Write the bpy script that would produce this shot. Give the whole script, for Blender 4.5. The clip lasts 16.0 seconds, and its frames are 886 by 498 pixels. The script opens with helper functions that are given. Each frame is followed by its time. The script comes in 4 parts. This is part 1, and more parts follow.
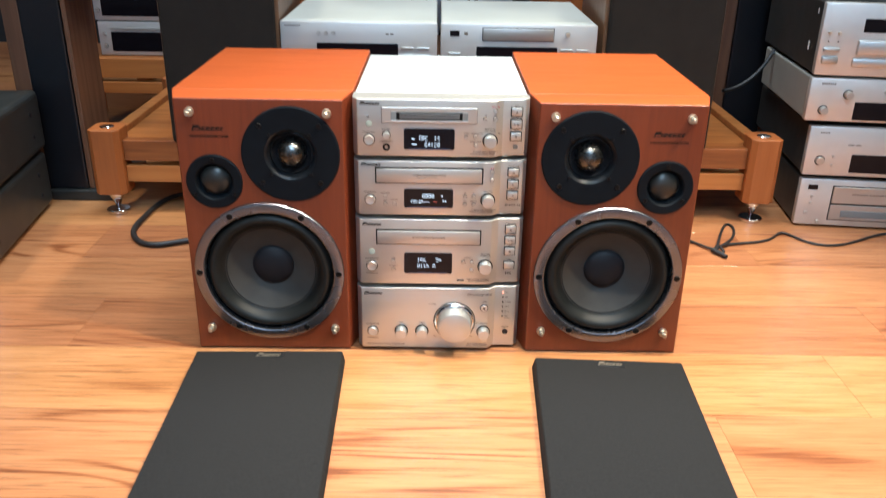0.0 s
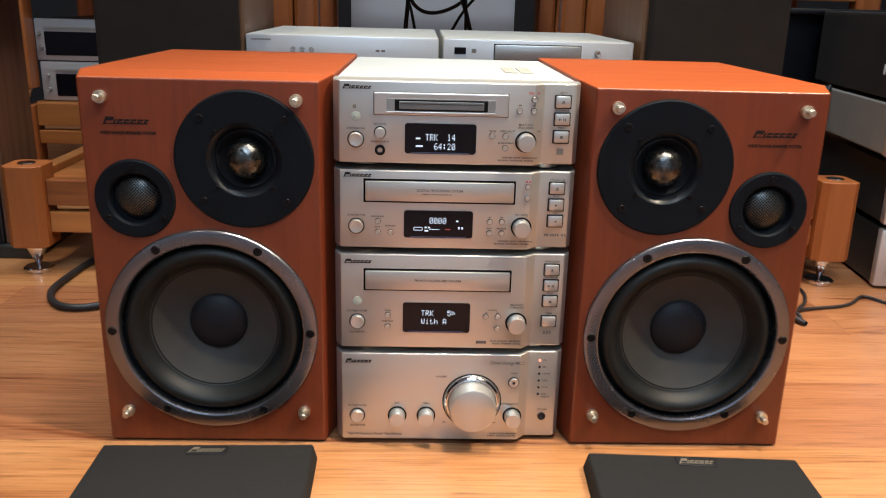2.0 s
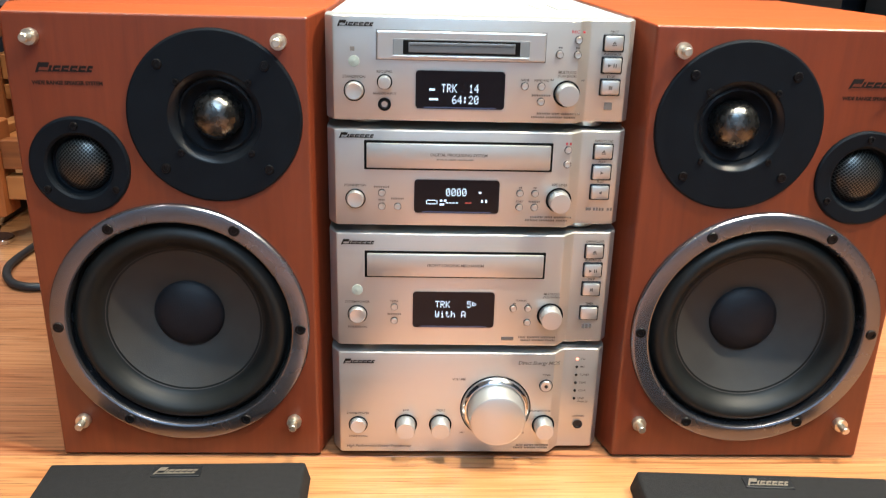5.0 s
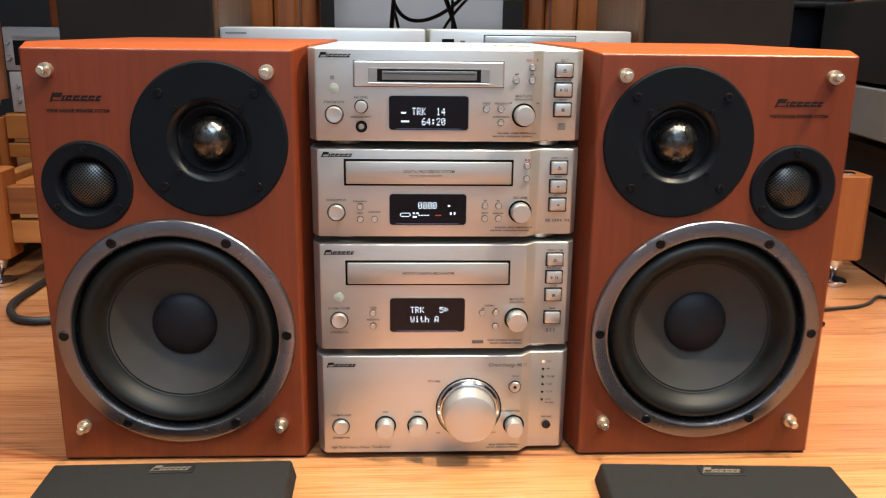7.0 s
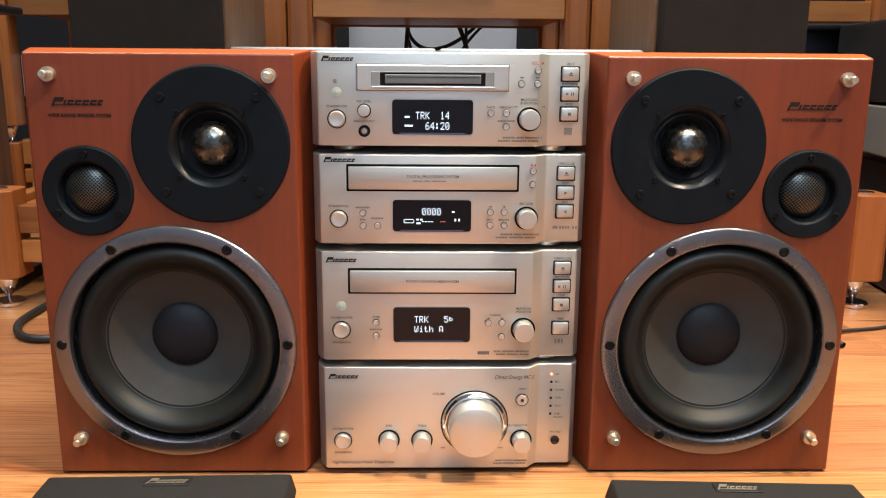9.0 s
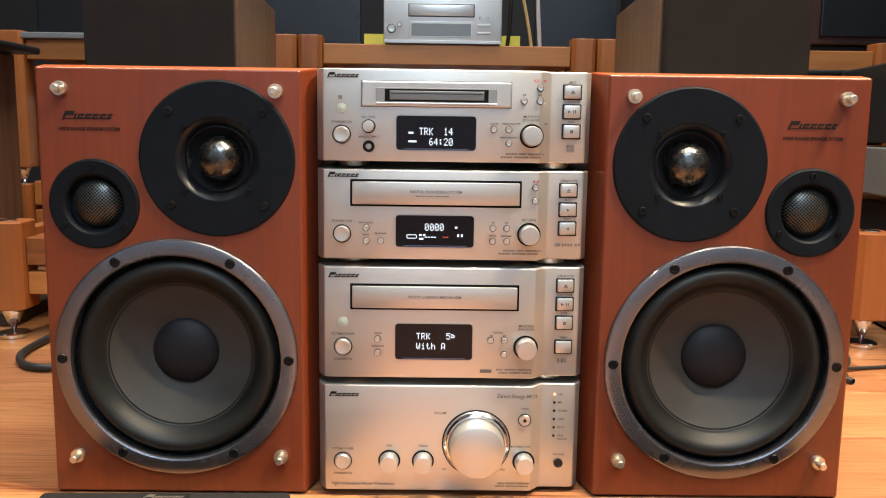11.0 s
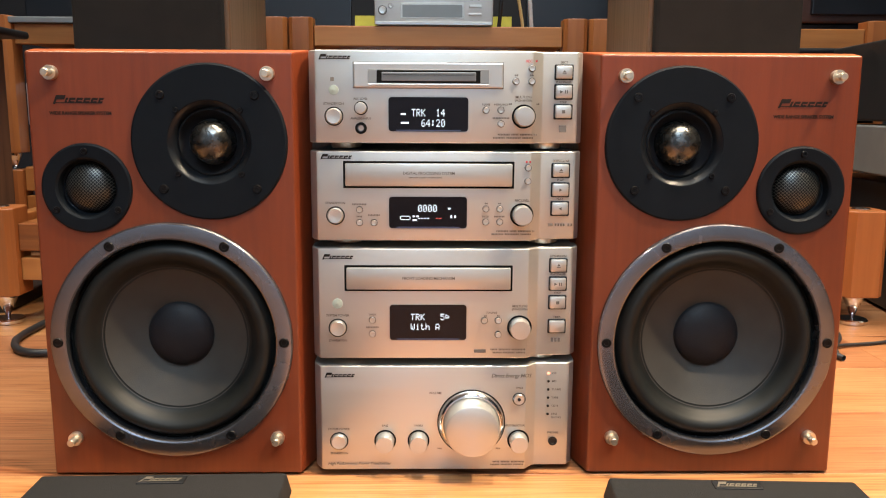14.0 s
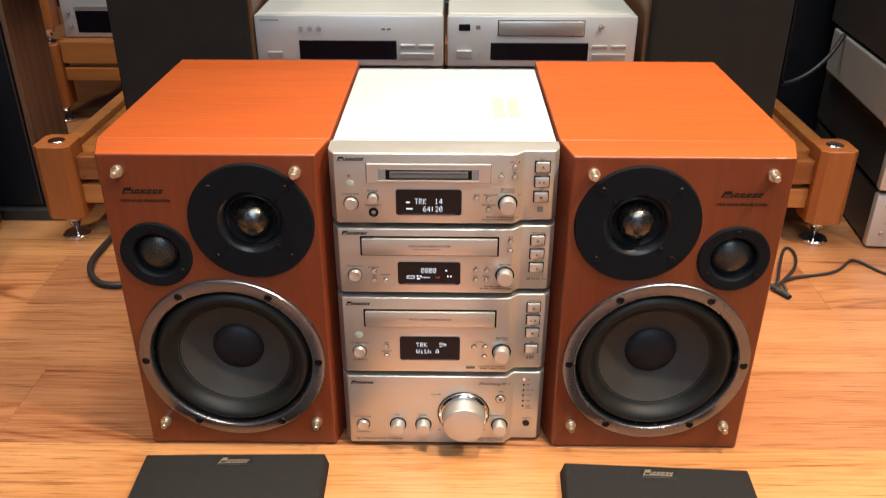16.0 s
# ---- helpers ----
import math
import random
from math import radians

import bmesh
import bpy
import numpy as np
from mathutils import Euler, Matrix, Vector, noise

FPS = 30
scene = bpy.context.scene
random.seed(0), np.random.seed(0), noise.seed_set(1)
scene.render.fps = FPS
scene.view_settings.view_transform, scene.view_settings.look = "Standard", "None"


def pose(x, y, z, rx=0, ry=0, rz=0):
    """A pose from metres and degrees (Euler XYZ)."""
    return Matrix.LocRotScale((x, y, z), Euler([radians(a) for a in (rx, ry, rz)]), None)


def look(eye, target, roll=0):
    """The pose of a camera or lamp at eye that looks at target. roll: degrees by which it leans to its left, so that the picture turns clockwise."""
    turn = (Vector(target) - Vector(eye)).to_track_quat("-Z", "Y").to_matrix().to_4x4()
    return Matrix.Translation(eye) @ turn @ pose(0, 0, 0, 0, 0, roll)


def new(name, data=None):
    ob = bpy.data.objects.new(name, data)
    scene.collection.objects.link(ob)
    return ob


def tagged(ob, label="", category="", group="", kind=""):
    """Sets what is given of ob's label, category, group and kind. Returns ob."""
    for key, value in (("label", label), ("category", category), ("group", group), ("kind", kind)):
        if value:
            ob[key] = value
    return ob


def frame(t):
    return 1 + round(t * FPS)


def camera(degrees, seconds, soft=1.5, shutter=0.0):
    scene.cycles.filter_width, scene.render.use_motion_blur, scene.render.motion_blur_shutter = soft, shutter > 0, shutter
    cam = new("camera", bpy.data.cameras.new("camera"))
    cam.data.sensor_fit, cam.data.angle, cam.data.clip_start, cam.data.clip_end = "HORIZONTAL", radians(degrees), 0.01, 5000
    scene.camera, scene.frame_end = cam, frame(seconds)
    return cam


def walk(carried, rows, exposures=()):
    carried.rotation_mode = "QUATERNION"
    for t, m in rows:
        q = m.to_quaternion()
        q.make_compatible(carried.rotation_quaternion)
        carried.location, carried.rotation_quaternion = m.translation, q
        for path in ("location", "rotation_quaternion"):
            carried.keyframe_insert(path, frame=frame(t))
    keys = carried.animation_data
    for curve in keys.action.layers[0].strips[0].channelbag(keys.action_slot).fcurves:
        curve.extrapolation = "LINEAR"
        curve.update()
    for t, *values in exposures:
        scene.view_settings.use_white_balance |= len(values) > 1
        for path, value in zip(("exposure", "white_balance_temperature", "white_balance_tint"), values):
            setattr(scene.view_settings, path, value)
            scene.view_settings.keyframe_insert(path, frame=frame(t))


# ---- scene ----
cam = camera(56.4, 16.0, 1.1, 0.6)
PATH = [
    (0, (-0.007, -1.025, 0.609), (0.011, 0.806, -0.195), 1.0),
    (0.5, (-0.011, -1.033, 0.646), (-0.007, 0.815, -0.119), 0.9),
    (1, (-0.017, -0.962, 0.62), (0.009, 0.905, -0.097), 1.0),
    (1.5, (-0.032, -0.845, 0.513), (0.025, 1.039, -0.154), 1.1),
    (2, (-0.036, -0.749, 0.435), (0.025, 1.164, -0.146), 1.5),
    (2.5, (-0.039, -0.723, 0.415), (0.026, 1.199, -0.133), 1.7),
    (3, (-0.048, -0.719, 0.407), (0.024, 1.202, -0.144), 1.5),
    (3.4, (-0.051, -0.658, 0.391), (0.013, 1.252, -0.199), 1.0),
    (3.5, (-0.063, -0.634, 0.379), (0.016, 1.275, -0.211), 0.9),
    (3.7, (-0.061, -0.587, 0.364), (0.025, 1.313, -0.253), 1.0),
    (5.8, (-0.025, -0.613, 0.436), (0.041, 1.266, -0.246), 1.7),
    (6, (-0.006, -0.608, 0.439), (0.065, 1.281, -0.216), 0.9),
    (6.5, (-0.026, -0.708, 0.447), (0.071, 1.196, -0.155), 0.7),
    (7, (-0.034, -0.681, 0.38), (0.051, 1.249, -0.138), 0.7),
    (7.5, (-0.039, -0.663, 0.369), (0.009, 1.278, -0.109), 1.2),
    (8, (-0.041, -0.66, 0.365), (0.016, 1.282, -0.109), 1.2),
    (8.2, (-0.035, -0.662, 0.367), (0.022, 1.28, -0.108), 0.9),
    (10.5, (-0.017, -0.681, 0.315), (0.009, 1.297, 0.02), 0.5),
    (11, (-0.017, -0.68, 0.316), (0.003, 1.299, 0.028), 0.8),
    (11.5, (-0.017, -0.68, 0.316), (0.009, 1.296, 0.007), 0.7),
    (12, (-0.017, -0.683, 0.315), (0.017, 1.291, -0.006), 0.6),
    (12.5, (-0.017, -0.683, 0.315), (0.01, 1.288, -0.023), 0.8),
    (13, (-0.017, -0.682, 0.315), (0.019, 1.289, -0.022), 0.7),
    (13.5, (-0.017, -0.684, 0.315), (0.02, 1.289, -0.011), 0.4),
    (14, (-0.017, -0.683, 0.315), (0.019, 1.289, -0.014), 0.3),
    (14.5, (-0.019, -0.677, 0.332), (0.044, 1.268, -0.129), 0.4),
    (15, (-0.016, -0.691, 0.54), (0.029, 1.158, -0.222), -0.1),
    (15.5, (-0.008, -0.734, 0.657), (0.005, 1.061, -0.225), 0.5),
    (16, (0.006, -0.743, 0.655), (-0.015, 1.023, -0.284), 0.1),
]
EXPOSURES = [
    (0, 0.25, 6050, 5), (0.5, -0.12, 6500, 10), (1, -0.6, 6700, 12), (1.5, -0.6, 6800, 13), (2, -0.21, 6500, 10),
    (2.5, 0.11, 6150, 6), (3, 0.24, 6050, 5), (3.5, 0.44, 6040, 4), (6, 0.2, 6100, 5), (6.5, -0.16, 6680, 11),
    (7, 0.18, 6750, 9), (7.5, 0.26, 6750, 9), (8, 0.26, 6780, 9), (10.5, 0.36, 7080, 10), (12, 0.40, 7200, 10),
    (14, 0.38, 7200, 10), (14.5, 0.45, 7100, 9), (15, 0.17, 6800, 8), (15.5, -0.23, 7050, 11), (16, -0.07, 7200, 13),
]
walk(cam, [(t, look(eye, target, roll)) for t, eye, target, roll in PATH], EXPOSURES)

# ---- light ----
world = bpy.data.worlds.new("world")
scene.world = world
world.use_nodes = True
world.node_tree.nodes["Background"].inputs[0].default_value = (0.75, 0.85, 1.0, 1)
world.node_tree.nodes["Background"].inputs[1].default_value = 0.02


def lamp(kind, at, target, watts, colour, size=0.05, cone=70, blend=0.6):
    data = bpy.data.lights.new(kind.lower() + "_light", kind)
    data.energy, data.color = watts, colour
    if kind == "SPOT":
        data.shadow_soft_size, data.spot_size, data.spot_blend = size, radians(cone), blend
    else:
        data.shape, data.size = "SQUARE", size
    ob = new(kind.lower() + "_light", data)
    ob.matrix_world = look(at, target)
    return ob


WARM, COOL = (1.0, 0.855, 0.67), (0.70, 0.85, 1.0)
lamp("SPOT", (1.35, -0.65, 2.55), (0.28, -0.18, 0.05), 370, WARM, 0.06, 42, 0.8)
lamp("SPOT", (0.27, -0.20, 2.6), (0.27, -0.20, 0.0), 335, WARM, 0.09, 39, 0.9)
lamp("SPOT", (-1.20, 0.12, 2.6), (-0.30, 0.08, 0.25), 140, WARM, 0.08, 44, 0.9)
lamp("SPOT", (1.30, 0.0, 2.6), (0.10, 0.04, 0.30), 150, WARM, 0.14, 36, 0.9)
lamp("AREA", (0.0, -1.7, 2.66), (0.0, -1.45, 0.0), 52, COOL, 1.2)
# Added blue wash on the south wall, so the upper silver fronts reflect cool light.
lamp("AREA", (0.0, -2.45, 2.60), (0.0, -3.05, 0.7), 60, (0.46, 0.72, 1.0), 1.0)
lamp("AREA", (0.0, 0.75, 2.66), (0.0, 0.98, 0.0), 58, (0.95, 0.97, 1.0), 1.0)
# Two unseen fill spots, added to brighten the racks at left and right.
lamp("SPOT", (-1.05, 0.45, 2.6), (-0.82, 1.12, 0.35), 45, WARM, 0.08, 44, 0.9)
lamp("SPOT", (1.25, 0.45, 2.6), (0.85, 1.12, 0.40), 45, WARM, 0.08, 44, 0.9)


# ---- materials ----
def material(name, base, rough=0.5, metal=0.0, vary=0.0, scale=40.0, bump=0.0, bump_scale=400.0, stretch=(1, 1, 1), spec=0.5, coat=0.0):
    m = bpy.data.materials.new(name)
    m.use_nodes = True
    t = m.node_tree
    b = t.nodes["Principled BSDF"]
    b.inputs["Base Color"].default_value = (*base, 1)
    b.inputs["Roughness"].default_value, b.inputs["Metallic"].default_value = rough, metal
    b.inputs["Specular IOR Level"].default_value = spec
    b.inputs["Coat Weight"].default_value = coat
    co = t.nodes.new("ShaderNodeTexCoord")
    mp = t.nodes.new("ShaderNodeMapping")
    mp.inputs["Scale"].default_value = stretch
    t.links.new(co.outputs["Object"], mp.inputs[0])
    if vary:
        n = t.nodes.new("ShaderNodeTexNoise")
        n.inputs["Scale"].default_value, n.inputs["Detail"].default_value = scale, 6
        t.links.new(mp.outputs[0], n.inputs["Vector"])
        r = t.nodes.new("ShaderNodeValToRGB")
        r.color_ramp.elements[0].position, r.color_ramp.elements[1].position = 0.3, 0.7
        r.color_ramp.elements[0].color = (*[c * (1 - vary) for c in base], 1)
        r.color_ramp.elements[1].color = (*[min(1, c * (1 + vary)) for c in base], 1)
        t.links.new(n.outputs[0], r.inputs[0])
        t.links.new(r.outputs[0], b.inputs["Base Color"])
        mr = t.nodes.new("ShaderNodeMapRange")
        mr.inputs[3].default_value, mr.inputs[4].default_value = max(0.02, rough - 0.08), min(1, rough + 0.1)
        t.links.new(n.outputs[0], mr.inputs[0])
        t.links.new(mr.outputs[0], b.inputs["Roughness"])
    if bump:
        n2 = t.nodes.new("ShaderNodeTexNoise")
        n2.inputs["Scale"].default_value, n2.inputs["Detail"].default_value = bump_scale, 3
        t.links.new(mp.outputs[0], n2.inputs["Vector"])
        bp = t.nodes.new("ShaderNodeBump")
        bp.inputs["Strength"].default_value, bp.inputs["Distance"].default_value = bump, 0.001
        t.links.new(n2.outputs[0], bp.inputs["Height"])
        t.links.new(bp.outputs[0], b.inputs["Normal"])
    return m


def wood(name, dark, mid, light, along="x", rough=0.4, fine=90.0, coarse=7.0, coat=0.0, per_piece=0.0):
    """Wood with long grain streaks and broad flames along one axis."""
    m = bpy.data.materials.new(name)
    m.use_nodes = True
    t = m.node_tree
    b = t.nodes["Principled BSDF"]
    b.inputs["Coat Weight"].default_value, b.inputs["Coat Roughness"].default_value = coat, 0.25
    co = t.nodes.new("ShaderNodeTexCoord")
    info = t.nodes.new("ShaderNodeObjectInfo")
    sh = t.nodes.new("ShaderNodeVectorMath")
    sh.operation = "MULTIPLY_ADD"
    sh.inputs[1].default_value = (1, 1, 1)
    rnd = t.nodes.new("ShaderNodeVectorMath")
    rnd.operation = "SCALE"
    rnd.inputs[0].default_value = (17.0, 9.0, 5.0)
    t.links.new(info.outputs["Random"], rnd.inputs["Scale"])
    t.links.new(co.outputs["Object"], sh.inputs[0])
    t.links.new(rnd.outputs[0], sh.inputs[2])
    mp = t.nodes.new("ShaderNodeMapping")
    mp.inputs["Scale"].default_value = {"x": (0.06, 1, 1), "y": (1, 0.06, 1), "z": (1, 1, 0.06)}[along]
    t.links.new(sh.outputs[0], mp.inputs[0])
    n1 = t.nodes.new("ShaderNodeTexNoise")
    n1.inputs["Scale"].default_value, n1.inputs["Detail"].default_value, n1.inputs["Distortion"].default_value = fine, 8, 0.4
    n2 = t.nodes.new("ShaderNodeTexNoise")
    n2.inputs["Scale"].default_value, n2.inputs["Detail"].default_value, n2.inputs["Distortion"].default_value = coarse, 4, 1.2
    mix = t.nodes.new("ShaderNodeMath")
    mix.operation = "MULTIPLY_ADD"
    mix.inputs[1].default_value = 0.45
    half = t.nodes.new("ShaderNodeMath")
    half.operation = "MULTIPLY"
    half.inputs[1].default_value = 0.55
    for n in (n1, n2):
        t.links.new(mp.outputs[0], n.inputs["Vector"])
    t.links.new(n2.outputs[0], half.inputs[0])
    t.links.new(n1.outputs[0], mix.inputs[0])
    t.links.new(half.outputs[0], mix.inputs[2])
    value = mix.outputs[0]
    if per_piece:
        pp = t.nodes.new("ShaderNodeMath")
        pp.operation = "MULTIPLY_ADD"
        pp.inputs[1].default_value = per_piece
        t.links.new(info.outputs["Random"], pp.inputs[0])
        t.links.new(value, pp.inputs[2])
        value = pp.outputs[0]
    r = t.nodes.new("ShaderNodeValToRGB")
    r.color_ramp.elements[0].position, r.color_ramp.elements[1].position = 0.34, 0.62 + per_piece
    r.color_ramp.elements[0].color, r.color_ramp.elements[1].color = (*dark, 1), (*light, 1)
    e = r.color_ramp.elements.new(0.47 + per_piece / 2)
    e.color = (*mid, 1)
    t.links.new(value, r.inputs[0])
    t.links.new(r.outputs[0], b.inputs["Base Color"])
    mr = t.nodes.new("ShaderNodeMapRange")
    mr.inputs[3].default_value, mr.inputs[4].default_value = rough + 0.1, rough - 0.06
    t.links.new(n1.outputs[0], mr.inputs[0])
    t.links.new(mr.outputs[0], b.inputs["Roughness"])
    bp = t.nodes.new("ShaderNodeBump")
    bp.inputs["Strength"].default_value, bp.inputs["Distance"].default_value = 0.12, 0.0006
    t.links.new(n1.outputs[0], bp.inputs["Height"])
    t.links.new(bp.outputs[0], b.inputs["Normal"])
    return m


def oak(name, dark, mid, light):
    """Laminate boards: growth-ring figure drawn out along x, red-brown streaks and short dark pores, different on each board."""
    m = bpy.data.materials.new(name)
    m.use_nodes = True
    t = m.node_tree
    b = t.nodes["Principled BSDF"]
    b.inputs["Coat Weight"].default_value, b.inputs["Coat Roughness"].default_value = 0.15, 0.25

    def node(kind, **values):
        n = t.nodes.new(kind)
        for k, v in values.items():
            n.inputs[k].default_value = v
        return n

    def maths(op, a, c, d=0.0):
        n = t.nodes.new("ShaderNodeMath")
        n.operation = op
        for i, v in enumerate((a, c, d)):
            if isinstance(v, float):
                n.inputs[i].default_value = v
            else:
                t.links.new(v, n.inputs[i])
        return n.outputs[0]
    co, info = t.nodes.new("ShaderNodeTexCoord"), t.nodes.new("ShaderNodeObjectInfo")
    off = t.nodes.new("ShaderNodeVectorMath")
    off.operation = "SCALE"
    off.inputs[0].default_value = (37.0, 19.0, 11.0)
    t.links.new(info.outputs["Random"], off.inputs["Scale"])
    add = t.nodes.new("ShaderNodeVectorMath")
    t.links.new(co.outputs["Object"], add.inputs[0])
    t.links.new(off.outputs[0], add.inputs[1])

    def noise(stretch, scale, detail, distortion=0.0):
        mp = node("ShaderNodeMapping", Scale=(stretch, 1, 1))
        t.links.new(add.outputs[0], mp.inputs[0])
        n = node("ShaderNodeTexNoise", Scale=scale, Detail=detail, Distortion=distortion)
        t.links.new(mp.outputs[0], n.inputs["Vector"])
        return n.outputs[0]
    fine, broad, flame, patch = noise(0.022, 430.0, 5.0, 0.15), noise(0.05, 34.0, 4.0, 0.6), noise(0.11, 8.0, 2.0, 0.5), noise(0.25, 7.0, 2.0)
    rings = maths("MULTIPLY_ADD", maths("SINE", maths("MULTIPLY", flame, 74.0), 0.0), 0.5, 0.5)
    rings = maths("POWER", rings, 4.5)
    strong = maths("MULTIPLY", maths("SUBTRACT", patch, 0.36), 1.7)
    value = maths("MULTIPLY_ADD", fine, 0.72, maths("MULTIPLY_ADD", broad, 0.40, -0.06))
    value = maths("SUBTRACT", value, maths("MULTIPLY", maths("MULTIPLY", rings, strong), 0.46))
    value = maths("ADD", value, maths("MULTIPLY_ADD", info.outputs["Random"], 0.07, 0.04))
    r = t.nodes.new("ShaderNodeValToRGB")
    r.color_ramp.elements[0].position, r.color_ramp.elements[1].position = 0.31, 0.66
    r.color_ramp.elements[0].color, r.color_ramp.elements[1].color = (*dark, 1), (*light, 1)
    r.color_ramp.elements.new(0.47).color = (*mid, 1)
    t.links.new(value, r.inputs[0])
    pores = node("ShaderNodeMapRange")
    pores.inputs[1].default_value, pores.inputs[2].default_value = 0.32, 0.39
    pores.inputs[3].default_value, pores.inputs[4].default_value = 0.52, 1.0
    t.links.new(noise(0.03, 520.0, 2.0), pores.inputs[0])
    mul = t.nodes.new("ShaderNodeMix")
    mul.data_type, mul.blend_type = "RGBA", "MULTIPLY"
    mul.inputs["Factor"].default_value = 1.0
    t.links.new(r.outputs[0], mul.inputs["A"])
    t.links.new(pores.outputs[0], mul.inputs["B"])
    t.links.new(mul.outputs["Result"], b.inputs["Base Color"])
    mr = t.nodes.new("ShaderNodeMapRange")
    mr.inputs[3].default_value, mr.inputs[4].default_value = 0.42, 0.27
    t.links.new(fine, mr.inputs[0])
    t.links.new(mr.outputs[0], b.inputs["Roughness"])
    bp = node("ShaderNodeBump", Strength=0.12, Distance=0.0006)
    t.links.new(fine, bp.inputs["Height"])
    t.links.new(bp.outputs[0], b.inputs["Normal"])
    return m


def brushed_ring():
    """Turned gunmetal: brush marks run round the axis."""
    m = material("gunmetal_ring", (0.185, 0.182, 0.200), 0.25, 0.92, 0.05, 30)
    t = m.node_tree
    b = t.nodes["Principled BSDF"]
    tan = t.nodes.new("ShaderNodeTangent")
    tan.direction_type, tan.axis = "RADIAL", "Y"
    b.inputs["Anisotropic"].default_value = 0.5
    t.links.new(tan.outputs[0], b.inputs["Tangent"])
    return m


def glow(name, colour, strength):
    m = material(name, (0.02, 0.02, 0.02), 0.3)
    b = m.node_tree.nodes["Principled BSDF"]
    b.inputs["Emission Color"].default_value, b.inputs["Emission Strength"].default_value = (*colour, 1), strength
    return m


def dome_mesh_material():
    """Perforated metal over a black dome."""
    m = material("perforated_grille_metal", (0.02, 0.02, 0.02), 0.32, 0.6)
    t = m.node_tree
    b = t.nodes["Principled BSDF"]
    co = t.nodes.new("ShaderNodeTexCoord")
    v = t.nodes.new("ShaderNodeTexVoronoi")
    v.inputs["Scale"].default_value, v.inputs["Randomness"].default_value = 500, 0.0
    mp = t.nodes.new("ShaderNodeMapping")
    mp.inputs["Rotation"].default_value = (radians(90), 0, radians(45))
    v.voronoi_dimensions, v.distance = "2D", "CHEBYCHEV"
    t.links.new(co.outputs["Object"], mp.inputs[0])
    t.links.new(mp.outputs[0], v.inputs["Vector"])
    r = t.nodes.new("ShaderNodeValToRGB")
    r.color_ramp.elements[0].position, r.color_ramp.elements[1].position = 0.38, 0.46
    r.color_ramp.elements[0].color, r.color_ramp.elements[1].color = (0.002, 0.002, 0.002, 1), (0.115, 0.116, 0.108, 1)
    t.links.new(v.outputs["Distance"], r.inputs[0])
    t.links.new(r.outputs[0], b.inputs["Base Color"])
    return m


# One cherry veneer in two copies: shaded front, and brighter overhead-lit top, grain lengthwise.
CHERRY_SHADED = wood("cherry_veneer_shaded", (0.117, 0.0208, 0.0060), (0.137, 0.0248, 0.0072), (0.159, 0.0294, 0.0087), "z", 0.34, 210, 16)
CHERRY_LIT = wood("cherry_veneer_lit", (0.270, 0.0515, 0.0102), (0.304, 0.0595, 0.0120), (0.338, 0.0685, 0.0140), "x", 0.34, 210, 12)
FLOOR = oak("laminate_oak", (0.155, 0.0465, 0.0155), (0.300, 0.1185, 0.0455), (0.390, 0.174, 0.075))
FLOOR_PALE = oak("pale_laminate_oak", (0.175, 0.0560, 0.0170), (0.335, 0.1430, 0.0510), (0.425, 0.203, 0.083))
FLOOR_RED = oak("reddish_laminate_oak", (0.140, 0.0395, 0.0140), (0.262, 0.0970, 0.0380), (0.348, 0.147, 0.064))
RACK = wood("honey_rack_wood", (0.25, 0.083, 0.020), (0.36, 0.127, 0.031), (0.43, 0.162, 0.042), "x", 0.4, 80, 8)
RACK_Z = wood("honey_post_wood", (0.21, 0.058, 0.014), (0.295, 0.087, 0.021), (0.36, 0.114, 0.030), "z", 0.4, 80, 8)
# The rack's honey wood again, darkened and reddened to hold the front board's shade.
RACK_SHADED = wood("shaded_rack_wood", (0.13, 0.037, 0.010), (0.21, 0.064, 0.017), (0.27, 0.090, 0.024), "x", 0.36, 140, 12)
WALNUT = wood("walnut_panel", (0.07, 0.028, 0.014), (0.13, 0.055, 0.027), (0.19, 0.085, 0.042), "z", 0.45, 70, 9)
MAHOGANY = wood("dark_mahogany", (0.022, 0.008, 0.005), (0.036, 0.013, 0.008), (0.050, 0.019, 0.011), "z", 0.4, 90, 8)
VENEER = wood("brown_veneer", (0.095, 0.045, 0.021), (0.145, 0.070, 0.033), (0.185, 0.093, 0.045), "z", 0.4, 100, 8)
SILVER = material("champagne_aluminium", (0.56, 0.548, 0.515), 0.385, 0.84, 0.02, 60, 0.0, 900, (0.1, 1, 1))
SILVER_B = material("champagne_button", (0.51, 0.495, 0.465), 0.34, 0.75, 0.0)
COVER = material("silver_painted_steel", (0.355, 0.388, 0.395), 0.45, 0.1, 0.03, 20, 0.08, 1500)
DECK = material("silver_deck_face", (0.58, 0.575, 0.56), 0.4, 0.5, 0.02, 50, 0.0, 900, (0.1, 1, 1))
CHROME = material("chrome", (0.75, 0.76, 0.78), 0.12, 1.0, 0.05, 60)
RING = brushed_ring()
NICKEL = material("nickel_peg", (0.62, 0.54, 0.43), 0.30, 0.9, 0.1, 300)
BLACK = material("black_plastic", (0.008, 0.0085, 0.010), 0.42, 0.0, 0.15, 80, 0.1, 1200, spec=0.35)
PLATE = material("matte_black_plate", (0.0040, 0.0058, 0.0080), 0.5, 0.0, 0.12, 60, 0.1, 1800, spec=0.10)
RUBBER = material("black_rubber", (0.0085, 0.0092, 0.0086), 0.47, 0.0, 0.15, 40, spec=0.24)
HORN = material("satin_black_horn", (0.006, 0.0075, 0.0095), 0.34, 0.0, 0.1, 60, spec=0.30)
